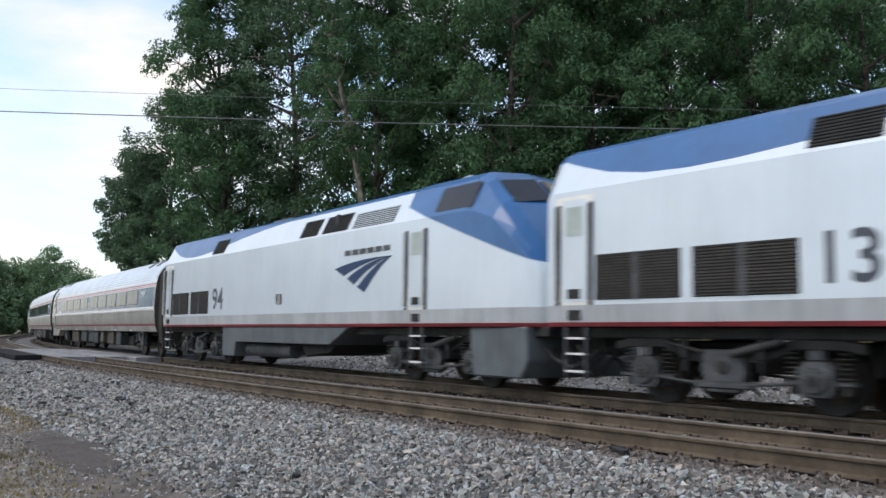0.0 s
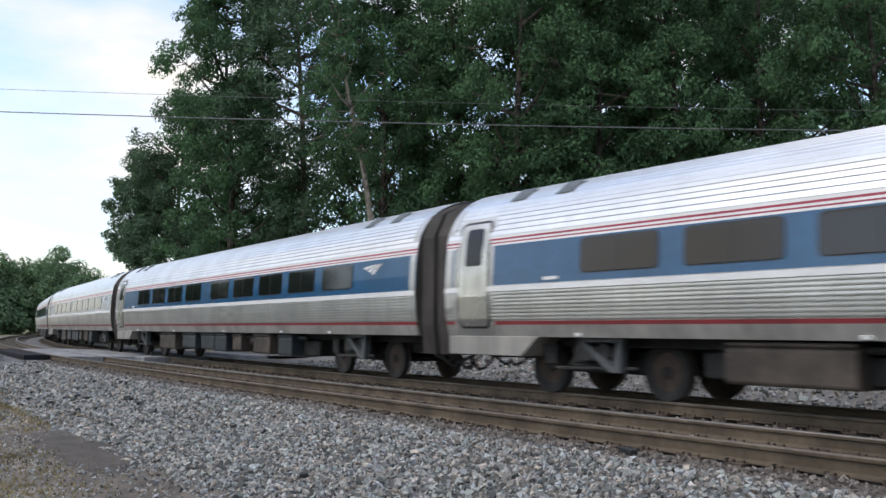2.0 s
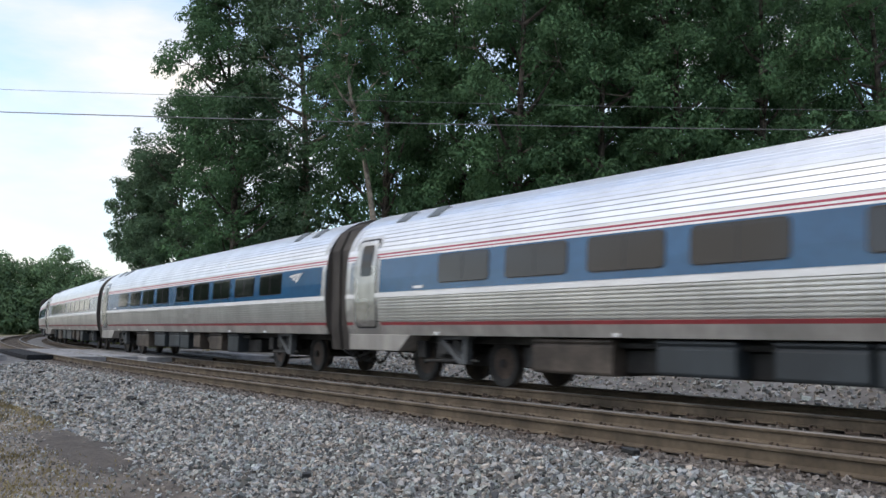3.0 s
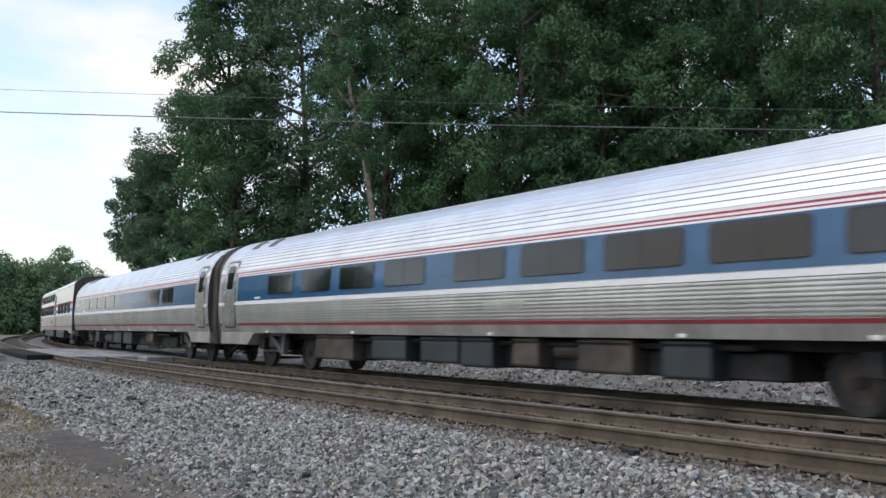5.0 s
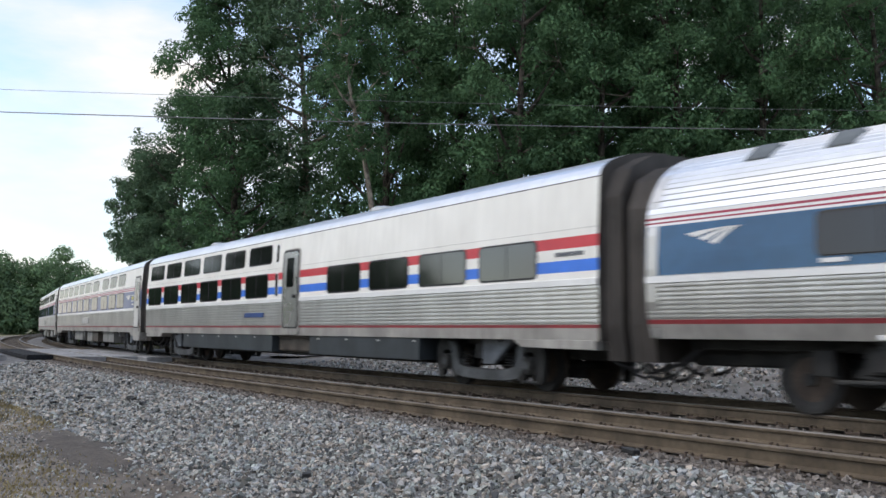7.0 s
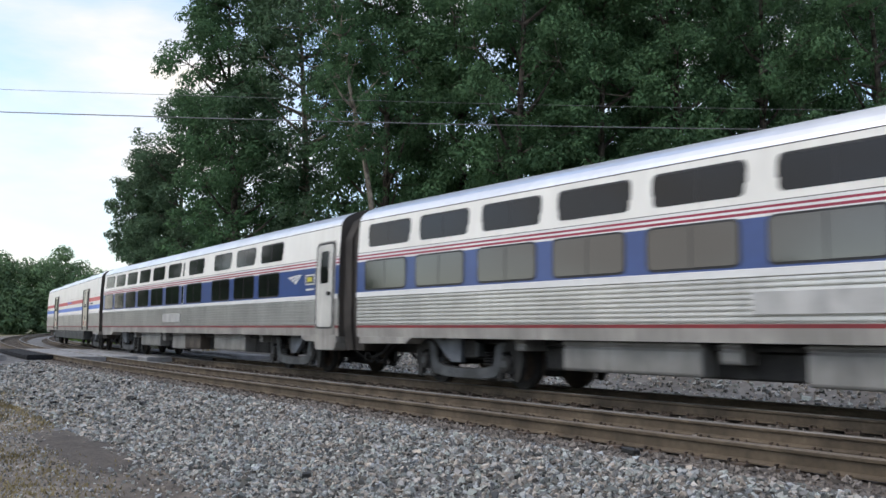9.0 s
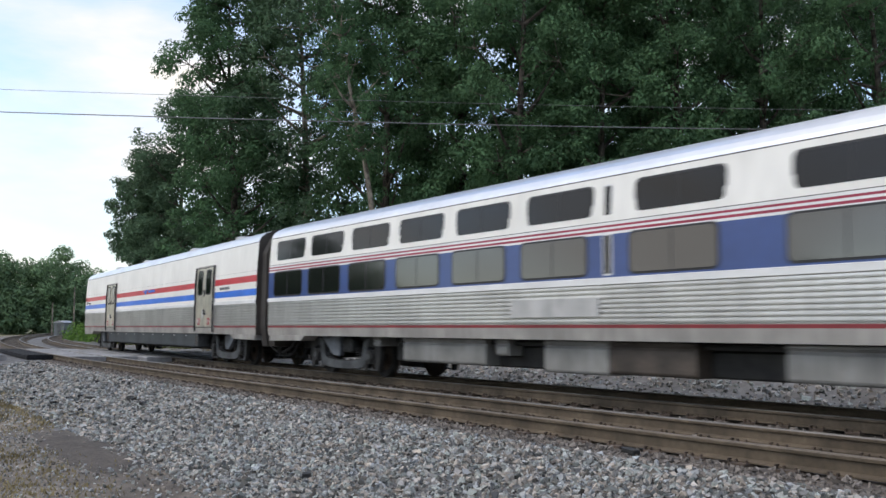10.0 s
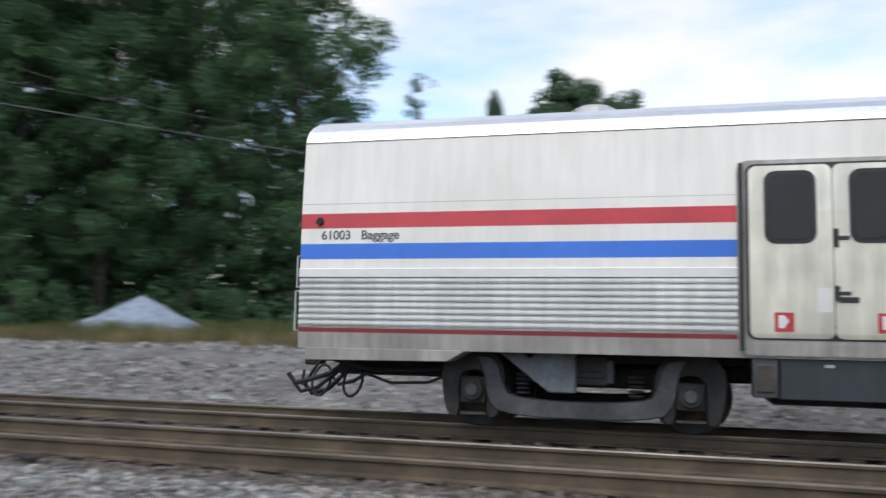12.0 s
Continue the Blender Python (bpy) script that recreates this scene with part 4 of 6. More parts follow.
def tall_car(name, n, livery, label, category, lower=(), upper=(), door=(), skirts=(), boxes=(), slots=(), vents=(), door_w=0.86):
    car = tagged(new(name), label, category, "cars of the train")
    c = CAR / 2
    part("body", shared(("tall", livery), lambda: shell(tall_bands(livery), -c + 0.4, c - 0.4, TALL_MATS, 8)), car, "fluted lower side and smooth pale upper side")
    for rows, z0, z1 in ((lower, 1.995, 2.6), (upper, 2.93, 3.41)):
        for x0, x1 in rows:
            for far in (False, True):
                window(car, "tall", (x0 + x1) / 2 - c, round(x1 - x0, 2), z0, z1, tall_y, GASKET, far, r=0.09)
    for x in slots:
        for z0, z1 in ((1.99, 2.6), (2.93, 3.4)):
            window(car, "slot", x - c, 0.14, z0, z1, tall_y, STRIPE_WHITE, False, r=0.02, split=False, name="vent_slot", rim=0.03)
    for x in door:
        for far in (0, 180):
            d = part("door", shared(("vdoor", livery), lambda: patch(door_w, 1.15, 3.14, tall_y, 0.040, 0.12, 0.06).mesh("door", [SLEEPER_DOOR if livery == "sleeper" else COACH_DOOR])), car, "vestibule door with a tall window", at=pose(x - c, 0, 0, 0, 0, far))
            part("surround", shared(("vsur", door_w), lambda: patch(door_w + 0.2, 0.95, 3.22, tall_y, 0.031, 0.16, 0.06).mesh("surround", [STEEL_DULL])), d)
            part("gap", shared(("vgap", door_w), lambda: patch(door_w + 0.13, 1.11, 3.19, tall_y, 0.035, 0.13, 0.03).mesh("gap", [GASKET])), d)
            part("pane", shared("vpane", lambda: patch(0.44, 2.2, 2.98, tall_y, 0.047, 0.06).mesh("pane", [GLASS])), d)
            part("handle", shared("vhand", lambda: Shape().box(0.2, 0.36, -1.63, -1.58, 1.93, 1.97).rod((0.28, -1.64, 1.95), (0.28, -1.58, 1.95), 0.05, 10).mesh("handle", [BLACK])), d)
    for k in (-1, 1):
        part("end_skirt", shared("vskirt", lambda: Shape().prism([(-1.1, 0.80), (0.75, 0.78), (0.75, 0.94), (-1.35, 0.94)], -1.535, 1.535).mesh("end_skirt", [STEEL_DULL], 0.008)), car,
             at=pose(k * (c - 1.25), 0, 0, 0, 0, 180 if k < 0 else 0))
        if name != "baggage_car" or k > 0:
            diaphragm(car, tall_y, k * (c - 0.4), k * (c - 0.02), 3.98)
        coupler(car, k * c, k)
        passenger_truck(car, k * 9.07, lead=k > 0)
    for x0, x1, z0 in skirts:
        sh = Shape()
        sh.box(x0 - c, x1 - c, -1.50, 1.50, z0, 0.925)
        for x in np.arange(x0 + 0.5, x1, 1.5):
            for far in (0, 180):
                part("skirt_catch", shared("catch", lambda: Shape().box(-0.05, 0.05, -1.515, -1.495, 0.84, 0.875).mesh("skirt_catch", [STEEL], 0.004)), car, at=pose(x - c, 0, 0, 0, 0, far))
        part("skirt", sh.mesh("skirt", [SKIRT], 0.006), car, "dark grey equipment skirt")
    under_boxes(car, boxes, [BOXES, SKIRT, TRUCK, SILVER_BOX])
    if livery == "sleeper":
        for far in (0, 180):
            part("step_well", shared("stepwell", lambda: Shape().prism([(-0.62, 0.97), (-0.56, 0.66), (-0.48, 0.60), (0.48, 0.60), (0.56, 0.66), (0.62, 0.97)], -1.555, -1.1).mesh("step_well", [STEEL_DULL], 0.01)), car, at=pose(door[0] - c, 0, 0, 0, 0, far))
    for x in vents:
        part("roof_vent", shared("rvent", lambda: Shape().rod((0, 0, 3.9), (0, 0, 4.10), 0.30, 18).rod((0, 0, 4.10), (0, 0, 4.15), 0.30, 18, r2=0.2).mesh("roof_vent", [STEEL])), car, at=pose(x - c, -0.55, -0.06))
    TRAIN.append((car, n * CAR + c, 9.07))
    return car


LOW_SLEEPER = [(0.75, 2.35), (2.75, 4.34), (4.80, 6.38), (6.85, 8.42), (8.90, 10.49), (10.97, 12.58), (13.53, 15.15), (16.26, 17.88), (18.34, 19.97), (20.37, 21.85)]
UP_SLEEPER = [(0.85, 2.45), (2.85, 4.44), (4.90, 6.48), (6.95, 8.52), (9.00, 10.59), (11.12, 12.70), (13.65, 15.28), (16.36, 17.94), (18.43, 19.98), (20.47, 22.02)]
SLEEPER_BOXES = [(a - 12.955, b - 12.955, z0, z1, k) for a, b, z0, z1, k in (
    (5.62, 5.88, 0.72, 0.925, 3), (6.86, 9.7, 0.42, 0.92, 3), (10.0, 10.37, 0.62, 0.925, 3), (11.34, 12.86, 0.37, 0.92, 3),
    (12.88, 14.6, 0.40, 0.92, 0), (16.05, 18.85, 0.42, 0.92, 3), (20.0, 20.25, 0.72, 0.925, 3))]
for n in (2, 1):
    s_car = tall_car("sleeping_car", n, "sleeper", "stainless sleeping car with two window rows and a blue band", "railway coach",
                     LOW_SLEEPER, UP_SLEEPER, (24.8,), (), SLEEPER_BOXES, (13.05,))
    swoosh(s_car, 23.42 - 12.955, -1.555, 2.48, 0.76, STRIPE_WHITE, "white three-banded mark", 1.25)
    part("route_sign", Shape().box(23.62 - 12.955, 24.16 - 12.955, -1.562, -1.53, 2.2, 2.46).box(23.665 - 12.955, 24.115 - 12.955, -1.566, -1.53, 2.235, 2.425, 1).box(23.74 - 12.955, 24.04 - 12.955, -1.570, -1.53, 2.28, 2.39, 2).mesh("route_sign", [STRIPE_WHITE, LETTER, YELLOW]), s_car, "white framed yellow route sign")
    bars(s_car, 23.65 - 12.955, -1.553, 2.06, 0.48, 0.05, 4, STRIPE_WHITE)
    part("name_board", Shape().box(10.7 - 12.955, 12.87 - 12.955, -1.578, -1.53, 1.31, 1.62).mesh("name_board", [BOARD], 0.004), s_car, "long pale name board")

D_LOW = [(0.65, 2.27), (2.65, 4.27), (4.66, 6.28), (6.67, 8.29), (8.68, 10.30), (10.70, 12.32), (16.05, 17.68), (18.15, 19.78), (20.26, 21.89), (22.36, 23.99)]
diner = tall_car("dining_car", 3, "stripes", "stainless steel dining car with red, white and blue stripes", "railway coach",
                 D_LOW, [(a + 0.2, b + 0.2) for a, b in D_LOW[:6]], (13.92,), ((4.9, 12.6, 0.47), (15.0, 20.2, 0.47)), ((12.8 - 12.955, 14.7 - 12.955, 0.5, 0.92, 0),), (12.95,), (17.0, 5.6))
part("name_board", Shape().box(10.7 - 12.955, 12.1 - 12.955, -1.578, -1.53, 1.42, 1.55).mesh("name_board", [SLEEPER_BLUE], 0.004), diner, "small blue name board")
bars(diner, 24.5 - 12.955, -1.556, 2.31, 0.7, 0.07, 5, LETTER)

baggage = tall_car("baggage_car", 0, "stripes", "windowless stainless baggage car with red, white and blue stripes", "railway coach",
                   (), (), (), ((6.12, 19.7, 0.49),), (), (), (4.0, 9.4, 16.5, 21.6))


def baggage_door(x):
    for far in (0, 180):
        d = part("double_door", shared("bsur", lambda: join((0, patch(1.98, 0.96, 3.13, tall_y, 0.031, 0.12, 0.06)), (1, patch(1.80, 1.13, 3.085, tall_y, 0.034, 0.10, 0.05))).mesh("surround", [STEEL_DULL, GASKET])),
                 baggage, "double cargo door of brushed steel with two windows", at=pose(x, 0, 0, 0, 0, far))
        for k in (-1, 1):
            # dark upright strips stand in for the shade of the door's recess
            part("jamb_shade", shared("bjamb", lambda: patch(0.05, 1.0, 3.10, tall_y, 0.075, 0.03, 0.06).mesh("jamb_shade", [GASKET])), d, "dark strip standing in for the shaded door jamb", at=pose(k * 0.95, 0, 0))
            leaf = part("leaf", shared("bleaf", lambda: patch(0.86, 1.15, 3.06, tall_y, 0.042, 0.08, 0.05).mesh("leaf", [DOOR_STEEL])), d, at=pose(k * 0.435, 0, 0))
            part("pane", shared("bpane", lambda: join((0, patch(0.54, 2.18, 3.0, tall_y, 0.047, 0.12)), (1, patch(0.44, 2.23, 2.95, tall_y, 0.052, 0.09))).mesh("pane", [GASKET, GLASS])), leaf)
            part("notice", shared("bnote", lambda: Shape().box(-0.1, 0.1, -1.600, -1.58, 1.22, 1.43).prism([(-0.06, 1.26), (0.0, 1.26), (0.05, 1.34), (0.0, 1.40), (-0.06, 1.40)], -1.606, -1.59, slot=1).mesh("notice", [STRIPE_RED, STRIPE_WHITE])), leaf, "red and white square notice", at=pose(k * 0.08, 0, 0))
        part("handle", shared("bhand", lambda: Shape().box(0.0, 0.05, -1.62, -1.57, 2.14, 2.34).box(0.0, 0.16, -1.615, -1.585, 2.22, 2.26).mesh("handle", [GASKET])), d)
        part("latch", shared("blatch", lambda: Shape().box(0.0, 0.05, -1.62, -1.57, 1.56, 1.72).box(0.0, 0.16, -1.615, -1.585, 1.62, 1.66)
                              .box(0.04, 0.24, -1.61, -1.575, 1.54, 1.60).mesh("latch", [GASKET])), d)
        part("label_plate", shared("blab", lambda: Shape().box(-0.17, -0.03, -1.600, -1.58, 1.44, 1.70).mesh("label_plate", [STRIPE_WHITE])), d)


baggage_door(6.68 - 12.955)
baggage_door(20.8 - 12.955)
for x in (6.08, 19.98):
    part("step_box", Shape().box(x - 12.955 - 0.24, x - 12.955 + 0.02, -1.5, -1.1, 0.50, 0.93).box(x - 12.955 - 0.2, x - 12.955 - 0.02, -1.52, -1.48, 0.56, 0.86, 1).mesh("step_box", [TRUCK_GREY, BOXES], 0.01), baggage)
swoosh(baggage, 13.3 - 12.955, -1.554, 2.62, 0.62, STRIPE_BLUE, "blue three-banded mark", 1.3)
bars(baggage, 13.35 - 12.955, -1.553, 2.50, 1.0, 0.09, 6, STRIPE_BLUE)
lettering(baggage, "61003   Baggage", -12.955 + 0.68, -1.5535, 2.295, 0.16, LETTER, bold=0.002)
bars(baggage, 22.3 - 12.955, -1.553, 2.29, 0.9, 0.08, 6, LETTER)
for y, z0, z1, out, r in ((y, *g) for y in (-1.42, 1.42) for g in ((1.15, 1.65, 12.66, 0.018), (1.7, 2.1, 12.65, 0.015))):
    part("grab_iron", Shape().tube([(-12.54, y, z0), (-out, y, z0), (-out, y, z1), (-12.54, y, z1)], r).mesh("grab_iron", [STEEL]), baggage)
part("end_door", Shape().box(-12.5, -12.44, -0.45, 0.45, 1.15, 3.05).mesh("end_door", [STEEL_DULL], 0.01), baggage)
part("marker_lamp", Shape().rod((-12.3, -1.56, 2.53), (-12.3, -1.50, 2.53), 0.05, 10).box(-12.34, -12.26, -1.6, -1.52, 2.49, 2.53).mesh("marker_lamp", [BLACK]), baggage)
hoses = Shape()
for x in (-12.55, -12.1):
    pts = [(x + 0.13 * math.cos(a), -0.75 + 0.1 * math.sin(a), 0.50 + 0.2 * math.sin(a)) for a in np.linspace(0, 2 * math.pi, 15)]
    hoses.tube(pts, 0.02)
hoses.tube([(-11.9, -0.9, 0.62), (-11.5, -0.95, 0.50), (-11.0, -0.95, 0.52), (-10.5, -0.95, 0.72)], 0.02)
hoses.tube([(-12.4, -0.7, 0.78), (-11.8, -0.75, 0.66), (-11.0, -0.75, 0.68), (-10.4, -0.75, 0.8)], 0.035)
part("looped_hose", hoses.mesh("looped_hose", [CABLE]), baggage, "black looped brake and power hoses")
# ---- locomotives ----
LC = LOCO / 2


def loco_y(z):
    return float(np.interp(z, [1.1, 1.2, 3.36, 4.05, 4.2, 4.3], [1.47, 1.49, 1.47, 1.13, 0.85, 0.0]))


L_HALF = [(1.47, 1.16), (1.485, 1.225), (1.49, 1.50), (1.485, 2.4), (1.47, 3.355), (1.47, 3.365), (1.14, 4.03), (1.10, 4.06), (0.85, 4.17), (0.0, 4.25)]


SWEEP = [(0.12, 3.99), (0.3, 3.95), (0.8, 3.79), (1.4, 3.62), (2.2, 3.49), (3.0, 3.45), (3.8, 3.47), (4.8, 3.54), (5.8, 3.66), (7.0, 3.80), (8.4, 3.92), (9.8, 4.0), (16.2, 4.02)]


def loco_body():
    """The long hood: red line, grey sill, pale sides, inclined shoulder and roof; the roof's blue hangs down in a curve over the rear of the shoulder."""
    slots = [1, 2, 0, 0, 0, 0, 3, 3, 3, 3, 3]
    rs = slots[:-1] + list(reversed(slots[:-1])) + [5]
    sh = Shape()
    for i, (x, b) in enumerate(SWEEP):
        k = 0.955 if i == 0 else 1.0
        half = L_HALF[:6] + [(loco_shoulder(b), b)] + L_HALF[6:]
        ring = [(-y, z) for y, z in half] + [(y, z) for y, z in reversed(half[:-1])]
        sh.v += [(x - LC, y * k, z if z < 3 else z - (0.07 if i == 0 else 0)) for y, z in ring]
    n = len(ring)
    for i in range(len(SWEEP) - 1):
        for j in range(n):
            sh.f.append((i * n + j, (i + 1) * n + j, (i + 1) * n + (j + 1) % n, i * n + (j + 1) % n))
            sh.m.append(rs[j])
    sh.f += [tuple(range(n)), tuple(range(len(SWEEP) * n - 1, (len(SWEEP) - 1) * n - 1, -1))]
    sh.m += [0, 5]
    return sh.mesh("body", [LOCO_WHITE, LINE_RED, LOCO_SILL, LOCO_BLUE, PALE, RUBBER])


def loco_shoulder(z):
    """Half the width of the inclined shoulder at a height."""
    return float(np.interp(z, [3.365, 4.03], [1.47, 1.14]))


def cab_mesh():
    """Cab and nose: slanted windscreen over a blunt pale nose; the blue comes down in a wedge."""
    def ring(x, top, sh_z, y_side, y_top, y_roof):
        h = [(y_side * 0.985, 1.16), (y_side, 1.225), (y_side, 1.5), (y_side, min(2.4, sh_z - 0.02)), (y_side * 0.995, sh_z), (y_top, top - 0.22), (y_roof, top - 0.06), (0, top)]
        return [(x - LC, -y, z) for y, z in h] + [(x - LC, y, z) for y, z in reversed(h[:-1])]
    secs = [ring(16.2, 4.25, 3.36, 1.487, 1.13, 0.85), ring(17.1, 4.25, 3.36, 1.487, 1.13, 0.85), ring(18.45, 4.24, 3.36, 1.487, 1.13, 0.85), ring(18.75, 4.10, 3.32, 1.487, 1.18, 0.9),
            ring(19.3, 3.62, 3.15, 1.475, 1.29, 0.98), ring(19.75, 3.14, 2.76, 1.44, 1.29, 0.98), ring(20.1, 2.74, 2.42, 1.36, 1.20, 0.88),
            ring(20.35, 2.45, 2.18, 1.24, 1.06, 0.72), ring(20.55, 2.22, 1.95, 1.02, 0.8, 0.5)]
    n = len(secs[0])
    sh = Shape()
    for r in secs:
        sh.v += r
    for i in range(len(secs) - 1):
        for j in range(n):
            sh.f.append((i * n + j, (i + 1) * n + j, (i + 1) * n + (j + 1) % n, i * n + (j + 1) % n))
            z = max(sh.v[q][2] for q in sh.f[-1])
            sh.m.append({0: 1, n - 2: 1, 1: 2, n - 3: 2}.get(j, 0) if j < n - 1 else 5)
    sh.f += [tuple(range(n)), tuple(range(len(secs) * n - 1, (len(secs) - 1) * n - 1, -1))]
    sh.m += [5, 0]
    me = sh.mesh("cab", [LOCO_WHITE, LINE_RED, LOCO_SILL, LOCO_BLUE, PALE, RUBBER])
    bm = bmesh.new()
    bm.from_mesh(me)
    p, nrm = Vector((17.27 - LC, 0, 3.32)), Vector((0.34, 0, 1.0)).normalized()
    bmesh.ops.bisect_plane(bm, geom=[*bm.verts, *bm.edges, *bm.faces], plane_co=p, plane_no=nrm)
    for f in bm.faces:
        c = f.calc_center_median()
        if (c - p).dot(nrm) > 0 and c.z > 2.15 and f.material_index in (0, 4):
            f.material_index = 3
    bm.to_mesh(me)
    bm.free()
    return me


def grille(w, z0, z1, n, bars_at=(), slat=None, thick=0.42):
    """A recessed opening with level slats."""
    def make():
        sh = patch(w, z0, z1, loco_y, 0.006, 0.02, 0.03)
        out = join((0, sh))
        for i in range(n):
            z = z0 + (z1 - z0) * (i + 0.5) / n
            y = -(loco_y(z) + 0.006)
            out.box(-w / 2 + 0.02, w / 2 - 0.02, y - 0.022, y, z - 0.006, z + (z1 - z0) / n * thick, 1)
        for b in bars_at:
            out.box(b - 0.05, b + 0.05, -(loco_y((z0 + z1) / 2) + 0.035), -1.3, z0, z1, 2)
        return out.mesh("grille", [BLACK, slat or GRILLE, TRUCK_GREY])
    return make


def loco_truck(loco, x):
    tr = new("truck")
    tr.parent = loco
    tr.matrix_basis = pose(x, 0, 0)
    wheels(tr, (-1.37, 1.37))
    for far in (0, 180):
        def make():
            sh = Shape()
            y = -1.2
            # arched top beam with drooping ends
            sh.prism([(-2.0, 0.80), (-2.0, 0.93), (-1.72, 0.99), (-1.02, 0.99), (-0.66, 0.84), (0.66, 0.84), (1.02, 0.99), (1.72, 0.99), (2.0, 0.93), (2.0, 0.80),
                      (1.7, 0.85), (1.06, 0.85), (0.62, 0.66), (-0.62, 0.66), (-1.06, 0.85), (-1.7, 0.85)], y + 0.02, y + 0.16, slot=0)
            for c in (-1.37, 1.37):
                # axle box with chamfered corners, round cover and bolts, between two spring stacks
                sh.prism([(c - 0.25, 0.34), (c - 0.18, 0.25), (c + 0.18, 0.25), (c + 0.25, 0.34), (c + 0.25, 0.62), (c + 0.14, 0.72), (c - 0.14, 0.72), (c - 0.25, 0.62)], y - 0.06, y + 0.14, slot=1)
                sh.rod((c, y - 0.12, 0.47), (c, y, 0.47), 0.17, 16, 1)
                sh.rod((c, y - 0.15, 0.47), (c, y - 0.12, 0.47), 0.08, 12, 0)
                for a in range(6):
                    bx, bz = c + 0.125 * math.cos(a * 1.047), 0.47 + 0.125 * math.sin(a * 1.047)
                    sh.rod((bx, y - 0.135, bz), (bx, y - 0.11, bz), 0.018, 6, 0)
                for k in (-0.37, 0.37):
                    sh.box(c + k - 0.13, c + k + 0.13, y + 0.0, y + 0.13, 0.40, 0.47, 1)
                    for i in range(6):
                        sh.rod((c + k, y + 0.06, 0.48 + i * 0.062), (c + k, y + 0.06, 0.512 + i * 0.062), 0.095 if i % 2 == 0 else 0.075, 12, 0)
                    sh.box(c + k - 0.05, c + k + 0.05, y + 0.02, y + 0.12, 0.28, 0.42, 0)
                sh.box(c - 0.10, c + 0.10, y - 0.03, y + 0.08, 0.72, 0.86, 1)
            # swing hanger, its foot and cover, brake rods and damper
            sh.prism([(-0.30, 0.84), (0.30, 0.84), (0.36, 0.52), (0.26, 0.24), (-0.26, 0.24), (-0.36, 0.52)], y - 0.05, y + 0.1, slot=1)
            sh.box(-0.46, 0.46, y - 0.08, y + 0.06, 0.30, 0.40, 1)
            sh.rod((0, y - 0.09, 0.60), (0, y - 0.04, 0.60), 0.10, 14, 0)
            for k in (-1, 1):
                sh.rod((k * 1.14, y - 0.05, 0.42), (k * 0.4, y - 0.06, 0.36), 0.028, 8, 1)
                sh.rod((k * 0.62, y - 0.06, 0.98), (k * 0.62, y - 0.06, 0.70), 0.055, 10, 1)
                sh.rod((k * 0.62, y - 0.06, 0.70), (k * 0.62, y - 0.06, 0.52), 0.035, 8, 0)
            sh.rod((0.18, y - 0.10, 0.78), (0.95, y - 0.10, 0.96), 0.06, 10, 1)
            sh.rod((-0.95, y - 0.08, 0.93), (-0.3, y - 0.08, 0.80), 0.03, 8, 0)
            return sh.mesh("side_frame", [TRUCK, TRUCK_GREY], 0.015)
        part("side_frame", shared("ltruck", make), tr, at=pose(0, 0, 0, 0, 0, far))
    part("bolster", shared("lbol", lambda: Shape().box(-1.9, 1.9, -0.6, 0.6, 0.5, 0.95).mesh("bolster", [TRUCK], 0.02)), tr)


